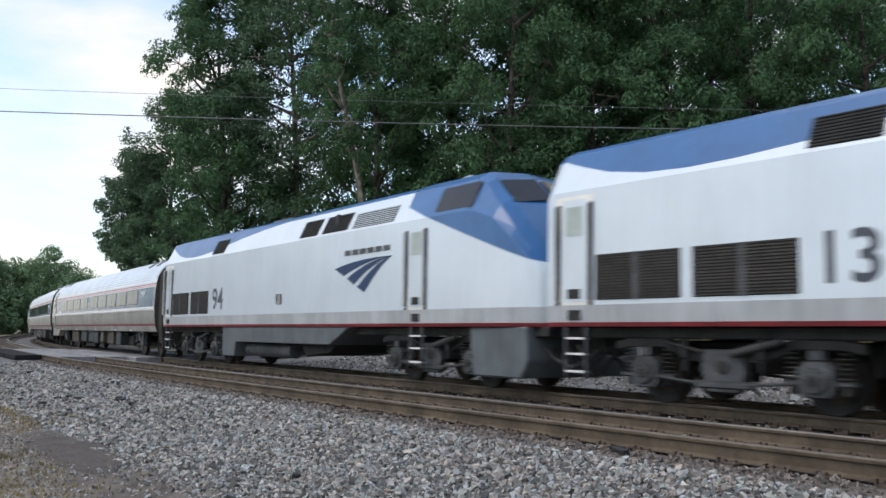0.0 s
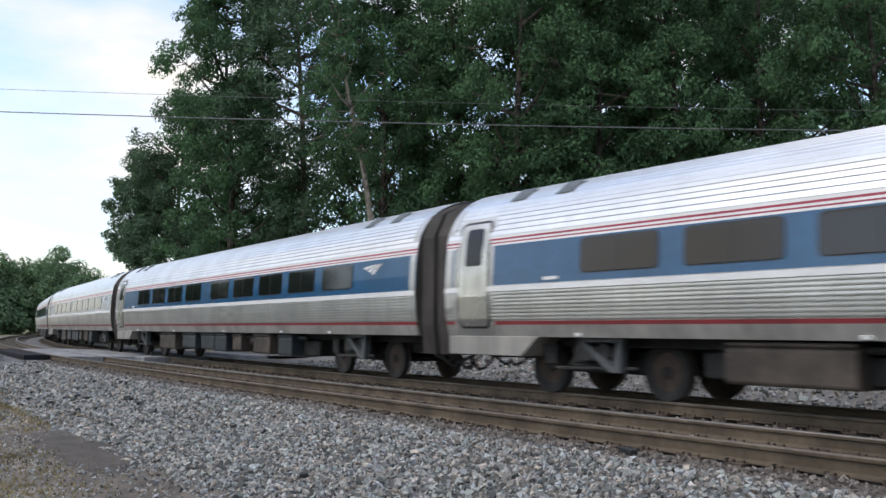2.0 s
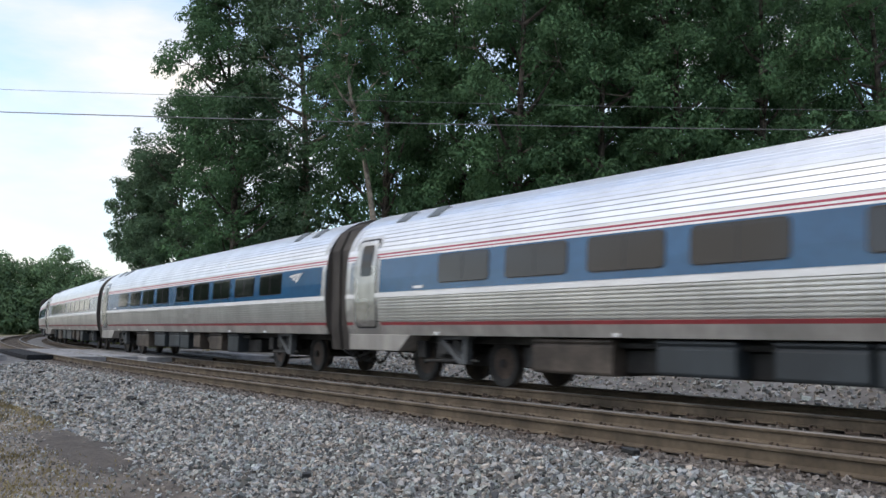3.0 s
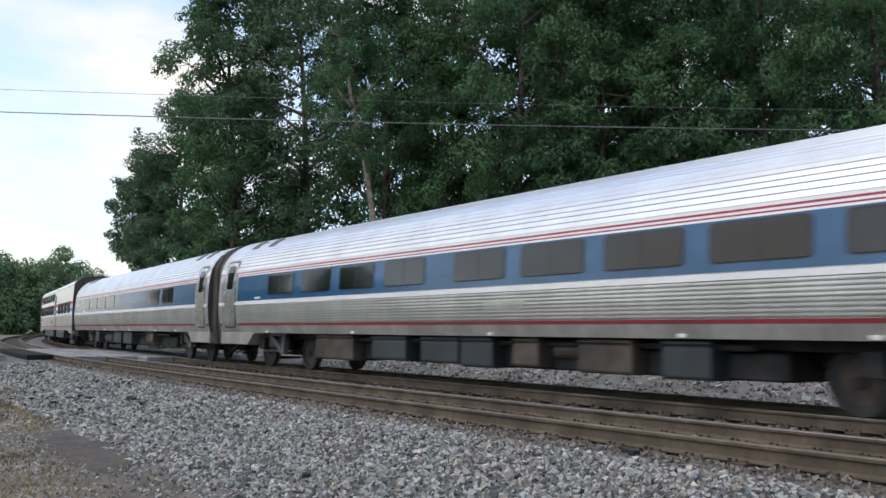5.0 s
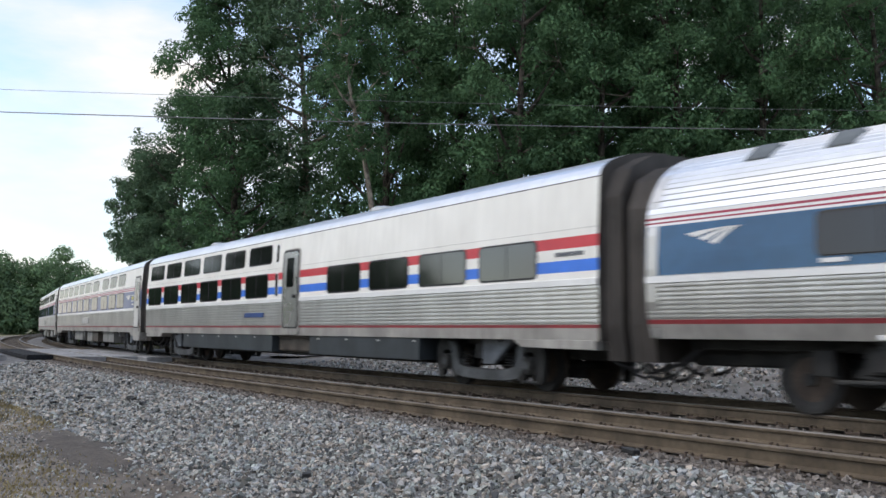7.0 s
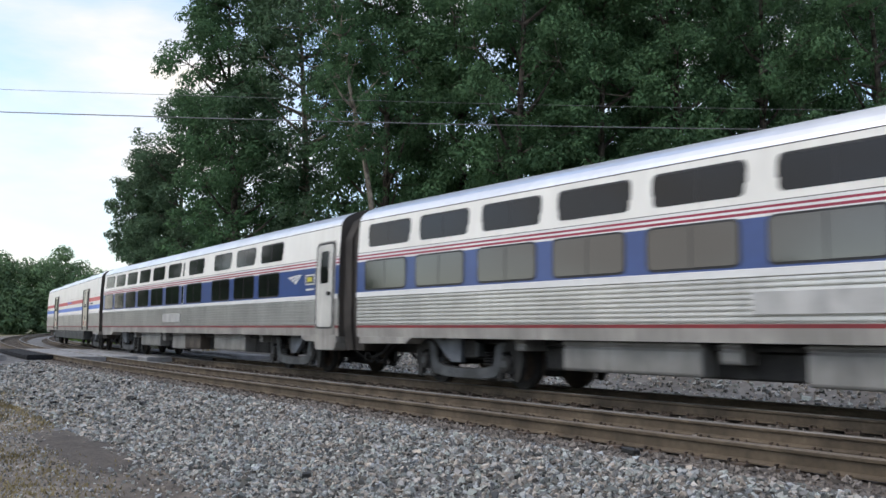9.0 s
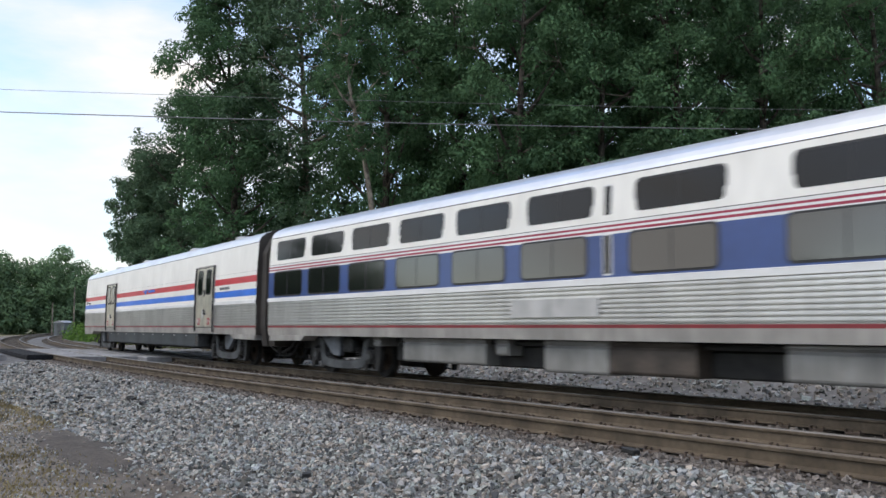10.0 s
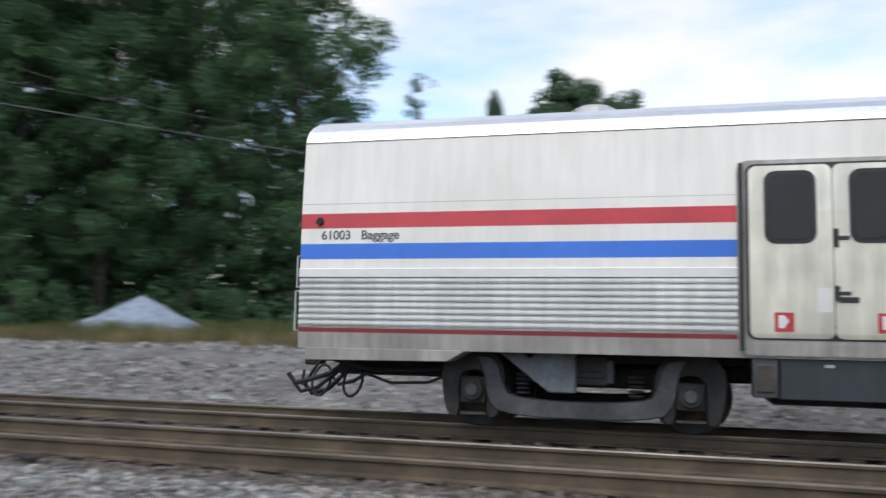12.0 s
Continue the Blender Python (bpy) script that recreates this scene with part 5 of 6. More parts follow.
def locomotive(name, start, number, leading, label):
    lo = tagged(new(name), label, "locomotive", "locomotives")
    part("body", shared("lbody", loco_body), lo, "pale silver hood with a red sill line")
    part("cab", shared("cab", cab_mesh), lo, "cab and nose with a blue wedge")
    part("underframe", shared("lunder", lambda: Shape().box(0.2 - LC, 20.5 - LC, -1.2, 1.2, 0.98, 1.16).mesh("underframe", [TRUCK], 0.02)), lo)
    # fuel tank with raking ends, pipes and air tank
    part("fuel_tank", shared("ltank", lambda: Shape().prism([(5.95 - LC, 1.155), (13.9 - LC, 1.155), (12.9 - LC, 0.72), (7.0 - LC, 0.72), (6.9 - LC, 0.3), (5.95 - LC, 0.3)], -1.44, 1.44).mesh("fuel_tank", [LOCO_GREY], 0.02)), lo, "grey fuel tank")
    part("air_tank", shared("latank", lambda: Shape().rod((7.3 - LC, -1.05, 0.52), (10.3 - LC, -1.05, 0.52), 0.2, 16).mesh("air_tank", [TRUCK_GREY])), lo)
    part("equipment_box", shared("lbox", lambda: Shape().prism([(10.6 - LC, 0.74), (12.7 - LC, 0.74), (12.3 - LC, 0.52), (11.0 - LC, 0.40)], -1.1, 1.1).mesh("equipment_box", [TRUCK], 0.02)), lo)
    part("pilot", shared("pilot", lambda: Shape().prism([(18.5 - LC, 1.155), (20.15 - LC, 1.155), (20.2 - LC, 0.55), (20.0 - LC, 0.25), (18.62 - LC, 0.25)], -1.4, 1.4).mesh("pilot", [LOCO_GREY], 0.03)), lo, "grey pilot apron")
    for x in (3.4, 17.0):
        loco_truck(lo, x - LC)
    coupler(lo, -LC, -1)
    coupler(lo, LC, 1)
    for far in (0, 180):
        k = -1 if far else 1
        for x in (2.08, 3.92):
            part("grille", shared("lg1", grille(1.64, 1.57, 2.29, 16, (0.0,))), lo, "brown slatted radiator grille", at=pose((x - LC), 0, 0, 0, 0, far))
        part("grille", shared("lg2", grille(1.85, 3.42, 3.80, 8, (), LOCO_WHITE, 0.22)), lo, at=pose(14.85 - LC, 0, 0, 0, 0, far))
        for x, w in ((5.35, 1.0), (11.65, 1.0), (13.05, 1.3)):
            part("vent_window", shared(("lv", w), grille(w, 3.42, 3.86, 9, (0.0,) if w > 1.2 else (), BLACK, 0.25)), lo, at=pose(x - LC, 0, 0, 0, 0, far))
        # cab side window and doors
        window(lo, "lcab", 17.98 - LC, 1.22, 3.44, 3.92, loco_y, GASKET, bool(far), r=0.05, name="cab_window")
        for key, x in (("d1", 16.76), ("d0", 0.80)):
            d = part("door", shared("ldoor", lambda: patch(0.52, 1.55, 3.22, loco_y, 0.012, 0.03).mesh("door", [LOCO_WHITE])), lo, "narrow crew door with grab rails", at=pose(x - LC, 0, 0, 0, 0, far))
            part("recess", shared("lrec", lambda: patch(0.82, 1.5, 3.28, loco_y, 0.004, 0.03).mesh("recess", [PALE])), d)
            def rails():
                sh = Shape()
                for r in (-0.36, 0.36):
                    sh.tube([(r, -1.5, 1.55), (r, -1.57, 1.6), (r, -1.57, 3.1), (r, -1.5, 3.15)], 0.018)
                    sh.box(r - 0.05, r + 0.05, -1.505, -1.47, 1.5, 3.15, 1)
                return sh.mesh("grab_rail", [STEEL, TRUCK_GREY])
            part("grab_rail", shared("lrails", rails), d)
            part("pane", shared("lpane", lambda: patch(0.36, 2.62, 3.1, loco_y, 0.018, 0.03).mesh("pane", [PALE_PANEL])), d)
            for r in (-0.22, 0.22):
                part("ladder_rail", shared("lrail", lambda: Shape().box(-0.02, 0.02, -1.48, -1.42, 0.35, 1.16).mesh("ladder_rail", [TRUCK_GREY], 0.006)), d, at=pose(r, 0, 0))
            for z in (0.42, 0.70, 0.95):
                part("rung", shared("lrung", lambda: Shape().box(-0.2, 0.2, -1.49, -1.36, 0, 0.035).mesh("rung", [STRIPE_WHITE], 0.005)), d, "white edged step", at=pose(0, 0, z))
            for z in (1.26, 1.6):
                part("foothold", shared("lhold", lambda: Shape().box(-0.14, 0.14, -1.507, -1.47, 0, 0.16).mesh("foothold", [BLACK], 0.004)), d, "black recessed foothold", at=pose(0, 0, z))
    # windscreen, lamps and roof parts
    def screen():
        sh = Shape()
        for k in (-1, 1):
            a = [(18.86, 0.08, 4.05), (18.86, 0.96, 3.945), (19.38, 1.02, 3.455), (19.38, 0.08, 3.59)]
            v = [(x - LC + 0.012, k * y, z + 0.012) for x, y, z in a]
            sh.add(v + [(x - 0.05, y, z - 0.05) for x, y, z in v], [(0, 1, 2, 3), (0, 1, 5, 4), (1, 2, 6, 5), (2, 3, 7, 6), (3, 0, 4, 7)])
        return sh.mesh("windscreen", [GLASS])
    part("windscreen", shared("screen", screen), lo, "raked two-piece windscreen")
    part("headlamp", shared("hlamp", lambda: Shape().rod((20.4 - LC, -0.16, 2.1), (20.62 - LC, -0.16, 2.1), 0.1, 12).rod((20.4 - LC, 0.16, 2.1), (20.62 - LC, 0.16, 2.1), 0.1, 12).mesh("headlamp", [STEEL])), lo)
    part("roof_hatch", shared("lhatch", lambda: Shape().box(7.3 - LC, 8.6 - LC, -0.5, 0.5, 4.1, 4.32).mesh("roof_hatch", [LOCO_GREY], 0.04)), lo)
    part("horn", shared("horn", lambda: Shape().rod((16.4 - LC, -0.2, 4.33), (16.9 - LC, -0.2, 4.33), 0.03, 8, r2=0.09).rod((16.4 - LC, 0.2, 4.33), (16.9 - LC, 0.2, 4.33), 0.03, 8, r2=0.09).mesh("horn", [STEEL])), lo)
    part("filler_hatch", shared("lfill", lambda: Shape().box(9.9 - LC, 10.25 - LC, -1.497, -1.46, 1.75, 2.02, 0).box(10.0 - LC, 10.2 - LC, -1.51, -1.46, 1.76, 1.86, 1).rod((10.1 - LC, -1.515, 1.92), (10.1 - LC, -1.48, 1.92), 0.08, 10, 1).mesh("filler_hatch", [BLACK, STEEL])), lo)
    lettering(lo, number, 5.1 - LC if not leading else 4.92 - LC, -1.4915, 1.70, 0.92, LETTER, "number", bold=0.014)
    if not leading:
        swoosh(lo, 15.8 - LC, -1.492, 2.68, 2.45, NAVY, "dark blue three-banded mark", 1.06)
        bars(lo, 13.7 - LC, -1.4855, 2.80, 2.1, 0.12, 6, TRUCK_GREY)
    TRAIN.append((lo, start + LC, 6.8))
    return lo


locomotive("locomotive", 9 * CAR + 0.02, "94", False, "pale silver and blue diesel locomotive with a raked nose")
locomotive("locomotive", 9 * CAR + LOCO - 0.45, "13", True, "leading pale silver diesel locomotive with a blue roof band")
# ---- trees ----
def leaves(lobes, per_area, size, rng, flat=0.0):
    """Leaf quads on and inside lobes (centre, radii); returns vertices of quads."""
    out = []
    for c, r in lobes:
        c, r = np.array(c), np.array(r)
        n = max(int(per_area * (r[0] * r[1] + r[0] * r[2] + r[1] * r[2]) / 3 * 4), 8)
        d = rng.normal(size=(n, 3))
        d /= np.linalg.norm(d, axis=1)[:, None]
        p = c + d * r * rng.uniform(0.62, 1.06, (n, 1))
        nrm = d * 1.0 + rng.normal(size=(n, 3)) * 0.32 + np.array([0, 0, 0.5])
        nrm /= np.linalg.norm(nrm, axis=1)[:, None]
        u = np.cross(nrm, rng.normal(size=(n, 3)))
        u /= np.linalg.norm(u, axis=1)[:, None] + 1e-9
        w = np.cross(nrm, u)
        s = rng.uniform(0.6, 1.25, (n, 1)) * size
        droop = np.array([0, 0, -0.25]) * s
        out.append(np.stack([p - u * s, p - w * s * 0.62 + nrm * s * 0.15, p + u * s + droop, p + w * s * 0.62 + nrm * s * 0.15], 1))
    return np.concatenate(out)


def leaf_mesh(name, quads, material):
    v = quads.reshape(-1, 3)
    return quick_mesh(name, v, np.arange(len(v)).reshape(-1, 4), [material])


def tree_kind(key, seed, tall, wide, bare, material, bark, per_area=34, size=0.145, sparse=1.0, ball=1.0, tilt=None):
    """Trunk with limbs, and a crown of many leafy sprays; heights in metres."""
    rng = np.random.default_rng(seed)
    lobes, wood = [], Shape()
    lean = rng.uniform(-0.03, 0.03, 2) if tilt is None else tilt
    def axis(z):
        return np.array([lean[0] * z + 0.25 * math.sin(z * 0.25 + seed), lean[1] * z + 0.25 * math.cos(z * 0.21 + seed), z])
    zs = np.linspace(-0.4, tall * 0.9, 9)
    r0 = tall * 0.013 + 0.04
    for a, b in zip(zs[:-1], zs[1:]):
        wood.rod(axis(a), axis(b), r0 * (1 - a / tall * 0.92), 9, 0, r0 * (1 - b / tall * 0.92))
    n = int(30 * sparse * (tall / 24))
    k0 = wide / 13
    for i in range(n):
        u = (i + rng.uniform(0.1, 0.9)) / n
        z = bare + (tall - bare) * u
        prof = (math.sin(math.pi * min(max(0.14 + 0.80 * u, 0), 1)) ** 0.55) * rng.uniform(0.78, 1.12)
        a = i * 2.39996 + rng.uniform(-0.5, 0.5)
        rad = max(wide / 2 * prof - 1.6 * k0, 0.2) * (0.55 + 0.45 * (i % 3) / 2)
        base = axis(max(z - rad * 0.6, bare * 0.7))
        tip = axis(z) + np.array([math.cos(a) * rad, math.sin(a) * rad, 0])
        mid = (base + tip) / 2 + np.array([0, 0, -0.3])
        wood.rod(base, mid, r0 * 0.36, 6, 0, r0 * 0.24)
        wood.rod(mid, tip, r0 * 0.24, 6, 0, 0.02)
        big = np.array([1, 1, 0.72]) * rng.uniform(1.5, 2.5) * k0
        m = int(15 * sparse ** 0.5)
        for j in range(m):
            d = rng.normal(size=3)
            d /= np.linalg.norm(d)
            d[2] = d[2] * 0.8 + 0.15
            r = rng.uniform(0.55, 1.05) * k0
            c = tip + d * big * rng.uniform(0.7, 1.1)
            lobes.append((c, (r, r, r * 0.7)))
            if j % 3 == 0:
                wood.rod(tip, c, 0.035, 4, 0, 0.012)
    q = leaves(lobes, per_area, size, rng)
    return (wood.mesh("trunk", [bark]), leaf_mesh("crown", q, material))


KINDS = {
    "broad": tree_kind("broad", 11, 29, 14.5, 4.0, LEAF_A, BARK),
    "dark": tree_kind("dark", 12, 30, 13.5, 6.0, LEAF_B, BARK_PALE),
    "full": tree_kind("full", 13, 28, 15.0, 3.0, LEAF_A, BARK),
    "deep": tree_kind("deep", 14, 27, 13.0, 5.0, LEAF_B, BARK),
    "small": tree_kind("small", 15, 16, 8.5, 6.8, LEAF_B, BARK, 44, 0.14, 1.9),
    "trunky": tree_kind("trunky", 17, 27, 9.5, 13.0, LEAF_A, BARK_PALE, 34, 0.14, 0.8, tilt=(-0.13, -0.16)),
    "thin": tree_kind("thin", 16, 17, 6.0, 5.0, LEAF_A, BARK, 30, 0.13, 0.6),
}
TREE_LABEL = {"broad": "tall broad green deciduous tree at the wood's edge", "dark": "tall dark green tree with a pale bare trunk",
              "full": "full-crowned green deciduous tree in the wood", "deep": "dark green deciduous tree in the wood",
              "small": "smaller dark green tree beside the wood", "trunky": "tall tree with a long bare pale trunk at the wood's edge", "thin": "thin sparse young tree at the wood's end"}


def place_at(bearing, ahead, yaw=-0.924):
    """Plan position from a bearing and the distance along the view direction."""
    rng_ = ahead / math.cos(bearing - yaw)
    return rng_ * math.sin(bearing), rng_ * math.cos(bearing)


def height_at(x, y):
    d = math.hypot(x, FAR + R - y)
    return float(ground_z(np.array([R * math.atan2(x, FAR + R - y)]), np.array([d - R]))[0])


def tree(kind, x, y, scale, turn):
    t = tagged(new("tree"), TREE_LABEL[kind], "tree", "trees of the wood")
    t.matrix_basis = pose(x, y, height_at(x, y) - 0.1, 0, 0, turn) @ Matrix.Diagonal((scale[0], scale[0], scale[1], 1))
    part("trunk", KINDS[kind][0], t)
    part("crown", KINDS[kind][1], t)
    return t


FRONT = [("trunky", -0.984, 57, 0.7, 0.9, 0), ("small", -1.246, 80, 1.0, 1.02, 20), ("deep", -1.213, 77, 0.86, 0.78, 80), ("broad", -1.158, 70, 0.93, 1.02, 0), ("dark", -1.075, 70, 1.0, 1.05, 120),
         ("full", -0.985, 64, 0.9, 1.08, 200), ("full", -0.905, 63, 1.0, 1.08, 40), ("broad", -0.835, 58, 0.9, 1.05, 150), ("full", -0.745, 58, 0.9, 1.0, 300),
         ("broad", -0.66, 57, 0.92, 1.04, 10), ("broad", -0.575, 57, 0.85, 1.0, 260), ("full", -0.46, 57, 0.95, 1.06, 100)]
BACK = [("deep", -1.15, 86, 0.95, 0.92, 33), ("deep", -0.93, 78, 1.1, 1.0, 140),
        ("dark", -0.80, 76, 1.0, 1.1, 190), ("full", -0.70, 75, 1.0, 1.1, 60), ("deep", -0.62, 74, 1.0, 1.05, 5), ("dark", -0.53, 70, 0.8, 1.0, 15), ("broad", -0.75, 72, 1.0, 1.1, 100), ("deep", -0.575, 76, 1.0, 1.15, 200), ("broad", -0.46, 74, 0.9, 1.0, 10)]
for kind, b, ahead, w, h, turn in FRONT + BACK:
    tree(kind, *place_at(b, ahead), (w, h), turn)
for kind, b, ahead, w, h, turn in (("thin", -0.328, 58, 0.8, 1.0, 0), ("small", -0.16, 88, 1.35, 1.55, 0), ("small", -0.09, 92, 1.0, 1.5, 90), ("small", -0.238, 92, 0.36, 1.5, 40), ("small", -0.05, 95, 0.9, 1.42, 190)):
    tree(kind, *place_at(b, ahead, -0.294), (w, h), turn)


def brush(name, spots, material, label, seed, per_area=36, size=0.13, category="brush", grow=1.0, thick=1.3):
    """Leafy undergrowth as one sheet of stuff; spots: x, y, spread, height."""
    rng = np.random.default_rng(seed)
    lobes = []
    for x, y, w, h in spots:
        for _ in range(max(int(w * h * thick), 4)):
            a, r = rng.uniform(0, 2 * math.pi), w * math.sqrt(rng.uniform(0, 1))
            px, py = x + math.cos(a) * r, y + math.sin(a) * r
            z = height_at(px, py) + rng.uniform(0.0, h) * (1 - 0.5 * r / w)
            k = rng.uniform(0.35, 0.8) * grow
            lobes.append(((px, py, z), (k, k, k * 0.75)))
    return tagged(new(name, leaf_mesh(name, leaves(lobes, per_area, size, rng), material)), label, category, kind="stuff")


rng_b = random.Random(8)
spots = []
for i in range(46):
    b = -1.20 + 0.86 * i / 45
    ahead = 62 - 9 * (b + 1.2) / 0.86
    x, y = place_at(b, ahead - rng_b.uniform(0, 5))
    spots.append((x, y, rng_b.uniform(1.6, 2.6), rng_b.uniform(2.0, 5.0)))
brush("undergrowth", spots, LEAF_A, "dense green undergrowth below the trees", 21)
spots = []
for i in range(40):
    b = -1.17 + 0.84 * i / 39
    x, y = place_at(b, 68 - 6 * (b + 1.2) / 0.86 + rng_b.uniform(-2, 3))
    spots.append((x, y, rng_b.uniform(2.0, 3.0), rng_b.uniform(5, 9)))
spots += [(*place_at(-1.243 + 0.009 * i, 76), 2.0, 8.5) for i in range(7)]
brush("shaded_thicket", spots, LEAF_B, "dark shaded thicket inside the wood", 22, 9, 0.30, grow=2.0)
brush("lineside_bushes", [(*place_at(-1.308 + 0.0095 * i, 88 - i * 3), 1.5 + 0.2 * (i % 3), 1.75 + 0.4 * (i % 2)) for i in range(7)], LEAF_C, "bright green lineside bushes", 23, 40, 0.13, grow=1.2, thick=5)


def far_woods(name, spots, material, label, seed, size, per_area):
    rng = np.random.default_rng(seed)
    lobes = []
    for x, y, w, h in spots:
        for _ in range(int(14 + w * h * 0.45)):
            a, r = rng.uniform(0, 2 * math.pi), w * math.sqrt(rng.uniform(0, 1))
            z = h * (1 - 0.75 * (r / w) ** 2) * rng.uniform(0.05, 1.0) ** 0.7
            k = rng.uniform(1.2, 2.4)
            lobes.append(((x + math.cos(a) * r, y + math.sin(a) * r, z + height_at(x, y)), (k, k, k * 0.8)))
    return tagged(new(name, leaf_mesh(name, leaves(lobes, per_area, size, rng), material)), label, "woods", kind="stuff")


spots = []
for i in range(26):
    u = i / 25
    b = -1.44 + 0.27 * u
    ahead = 165 + 40 * u + 12 * (i % 2)
    x, y = place_at(b, ahead)
    top = float(np.interp(u, [0.41, 0.5, 0.58, 0.67, 1.0], [0.078, 0.064, 0.051, 0.045, 0.027])) + 0.003 * math.sin(i * 2.1)
    spots.append((x, y, 5.0, top * ahead * 1.16 + 0.5))
# no haze in the air here; the pale leaf colour carries it
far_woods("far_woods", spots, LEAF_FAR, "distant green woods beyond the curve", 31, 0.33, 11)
EDGE = [(-118, -5, 22), (-110, -18, 22), (-100, -30, 18), (-94, -38, 8), (-87, -46, 2), (-79, -54, 2), (-72, -57, 5), (-56, -61, 8), (-36, -58, 8), (-14, -55, 6),
        (0, -52, 6), (14, -48, 9), (42, -45, 12), (76, -44, 15), (106, -20, 15), (120, 20, 15)]
spots = []
for (x0, y0, h0), (x1, y1, h1) in zip(EDGE[:-1], EDGE[1:]):
    n = max(int(math.hypot(x1 - x0, y1 - y0) / 5), 1)
    for i in range(n):
        u = i / n
        spots.append((x0 + (x1 - x0) * u, y0 + (y1 - y0) * u + 3 * math.sin(i * 2.3), 5.5, (h0 + (h1 - h0) * u) * (1 + 0.16 * math.sin(i * 1.7 + x0))))
far_woods("woods_behind", spots, LEAF_A, "green woods across the road from the line", 32, 0.6, 3.6)
# ---- grass ----
def tufts(name, rows, material, label, seed):
    """Blades of grass as thin bent quads; rows: s0, s1, o0, o1, blades a square metre, height."""
    rng = np.random.default_rng(seed)
    V = []
    for s0, s1, o0, o1, dens, h in rows:
        n = int((s1 - s0) * (o1 - o0) * dens)
        cs, co = rng.uniform(s0, s1, max(n // 70, 1)), rng.uniform(o0, o1, max(n // 70, 1))
        pick = rng.integers(0, len(cs), n)
        s, o = cs[pick] + rng.normal(0, 0.32, n), co[pick] + rng.normal(0, 0.32, n)
        p = along_many(s, o, ground_z(s, o) - 0.02)
        a = rng.uniform(0, 2 * math.pi, n)
        side = np.stack([np.cos(a), np.sin(a), np.zeros(n)], 1) * 0.018
        hh = h * rng.uniform(0.4, 1.1, n)
        lean = np.stack([np.cos(a * 3.1), np.sin(a * 3.1), np.zeros(n)], 1) * (hh * 0.45)[:, None]
        up = np.stack([np.zeros(n), np.zeros(n), hh], 1)
        V.append(np.stack([p - side, p + side, p + side * 0.3 + up + lean, p - side * 0.3 + up + lean], 1))
    return tagged(new(name, leaf_mesh(name, np.concatenate(V), material)), label, "grass", kind="stuff")


tufts("grass", [(-33, 24, -20, -11, 60, 0.6), (-34, 24, -36, -20, 12, 0.8), (-75, -50, -12, -3.5, 40, 0.7), (-110, -75, -8, -2.8, 30, 0.8)], GRASS, "rough green grass along the bank and line", 41)
tufts("dry_grass", [(-33, 24, -15, -9.4, 60, 0.42), (-20, -4, 9.2, 11.2, 190, 0.06), (-24, -15.5, 7.75, 8.75, 600, 0.06), (-40, -17, 8.3, 9.6, 200, 0.09), (-48, -30, -9, -4, 14, 0.4)], STRAW, "dry straw-coloured grass", 42)


# ---- lineside things ----
def on_ground(x, y, dz=0.0, turn=0.0):
    return pose(x, y, height_at(x, y) + dz, 0, 0, turn)


def gate_mast():
    """Level crossing signal mast with its box, lamps and raised foundation."""
    g = tagged(new("crossing_signal"), "galvanised level crossing signal mast with a grey control box", "crossing signal")
    g.matrix_basis = on_ground(*place_at(-1.126, 50, -0.819))
    part("mast", Shape().rod((0, 0, 0), (0, 0, 4.35), 0.1, 12).rod((0, 0, 4.35), (0, 0, 4.42), 0.12, 12, r2=0.04).mesh("mast", [GALV]), g)
    part("base", Shape().box(-0.3, 0.3, -0.3, 0.3, -0.2, 0.25).box(-0.2, 0.2, -0.2, 0.2, 0.25, 0.45).mesh("base", [GALV], 0.03), g)
    part("control_box", Shape().box(0.22, 0.62, -0.25, 0.25, 0.5, 1.9).box(0.1, 0.25, -0.08, 0.08, 1.0, 1.2).mesh("control_box", [WOOD_WHITE], 0.03), g)
    part("bell", Shape().rod((0, 0, 4.42), (0, 0, 4.55), 0.14, 14).mesh("bell", [GALV]), g)
    part("lamp_arm", Shape().rod((-0.75, 0, 2.55), (0.75, 0, 2.55), 0.045, 8).mesh("lamp_arm", [GALV]), g)
    for x in (-0.6, 0.6):
        part("lamp", Shape().rod((x, -0.05, 2.55), (x, 0.2, 2.55), 0.15, 16).rod((x, 0.2, 2.55), (x, 0.24, 2.55), 0.28, 20).mesh("lamp", [BLACK]), g, "black flashing lamp, unlit")
    part("sign_blade", Shape().prism([(-0.08, 3.1), (0.3, 3.1), (0.3, 4.2), (-0.08, 4.2)], 0.12, 0.15).mesh("sign_blade", [GALV]), g)
    return g


gate_mast()


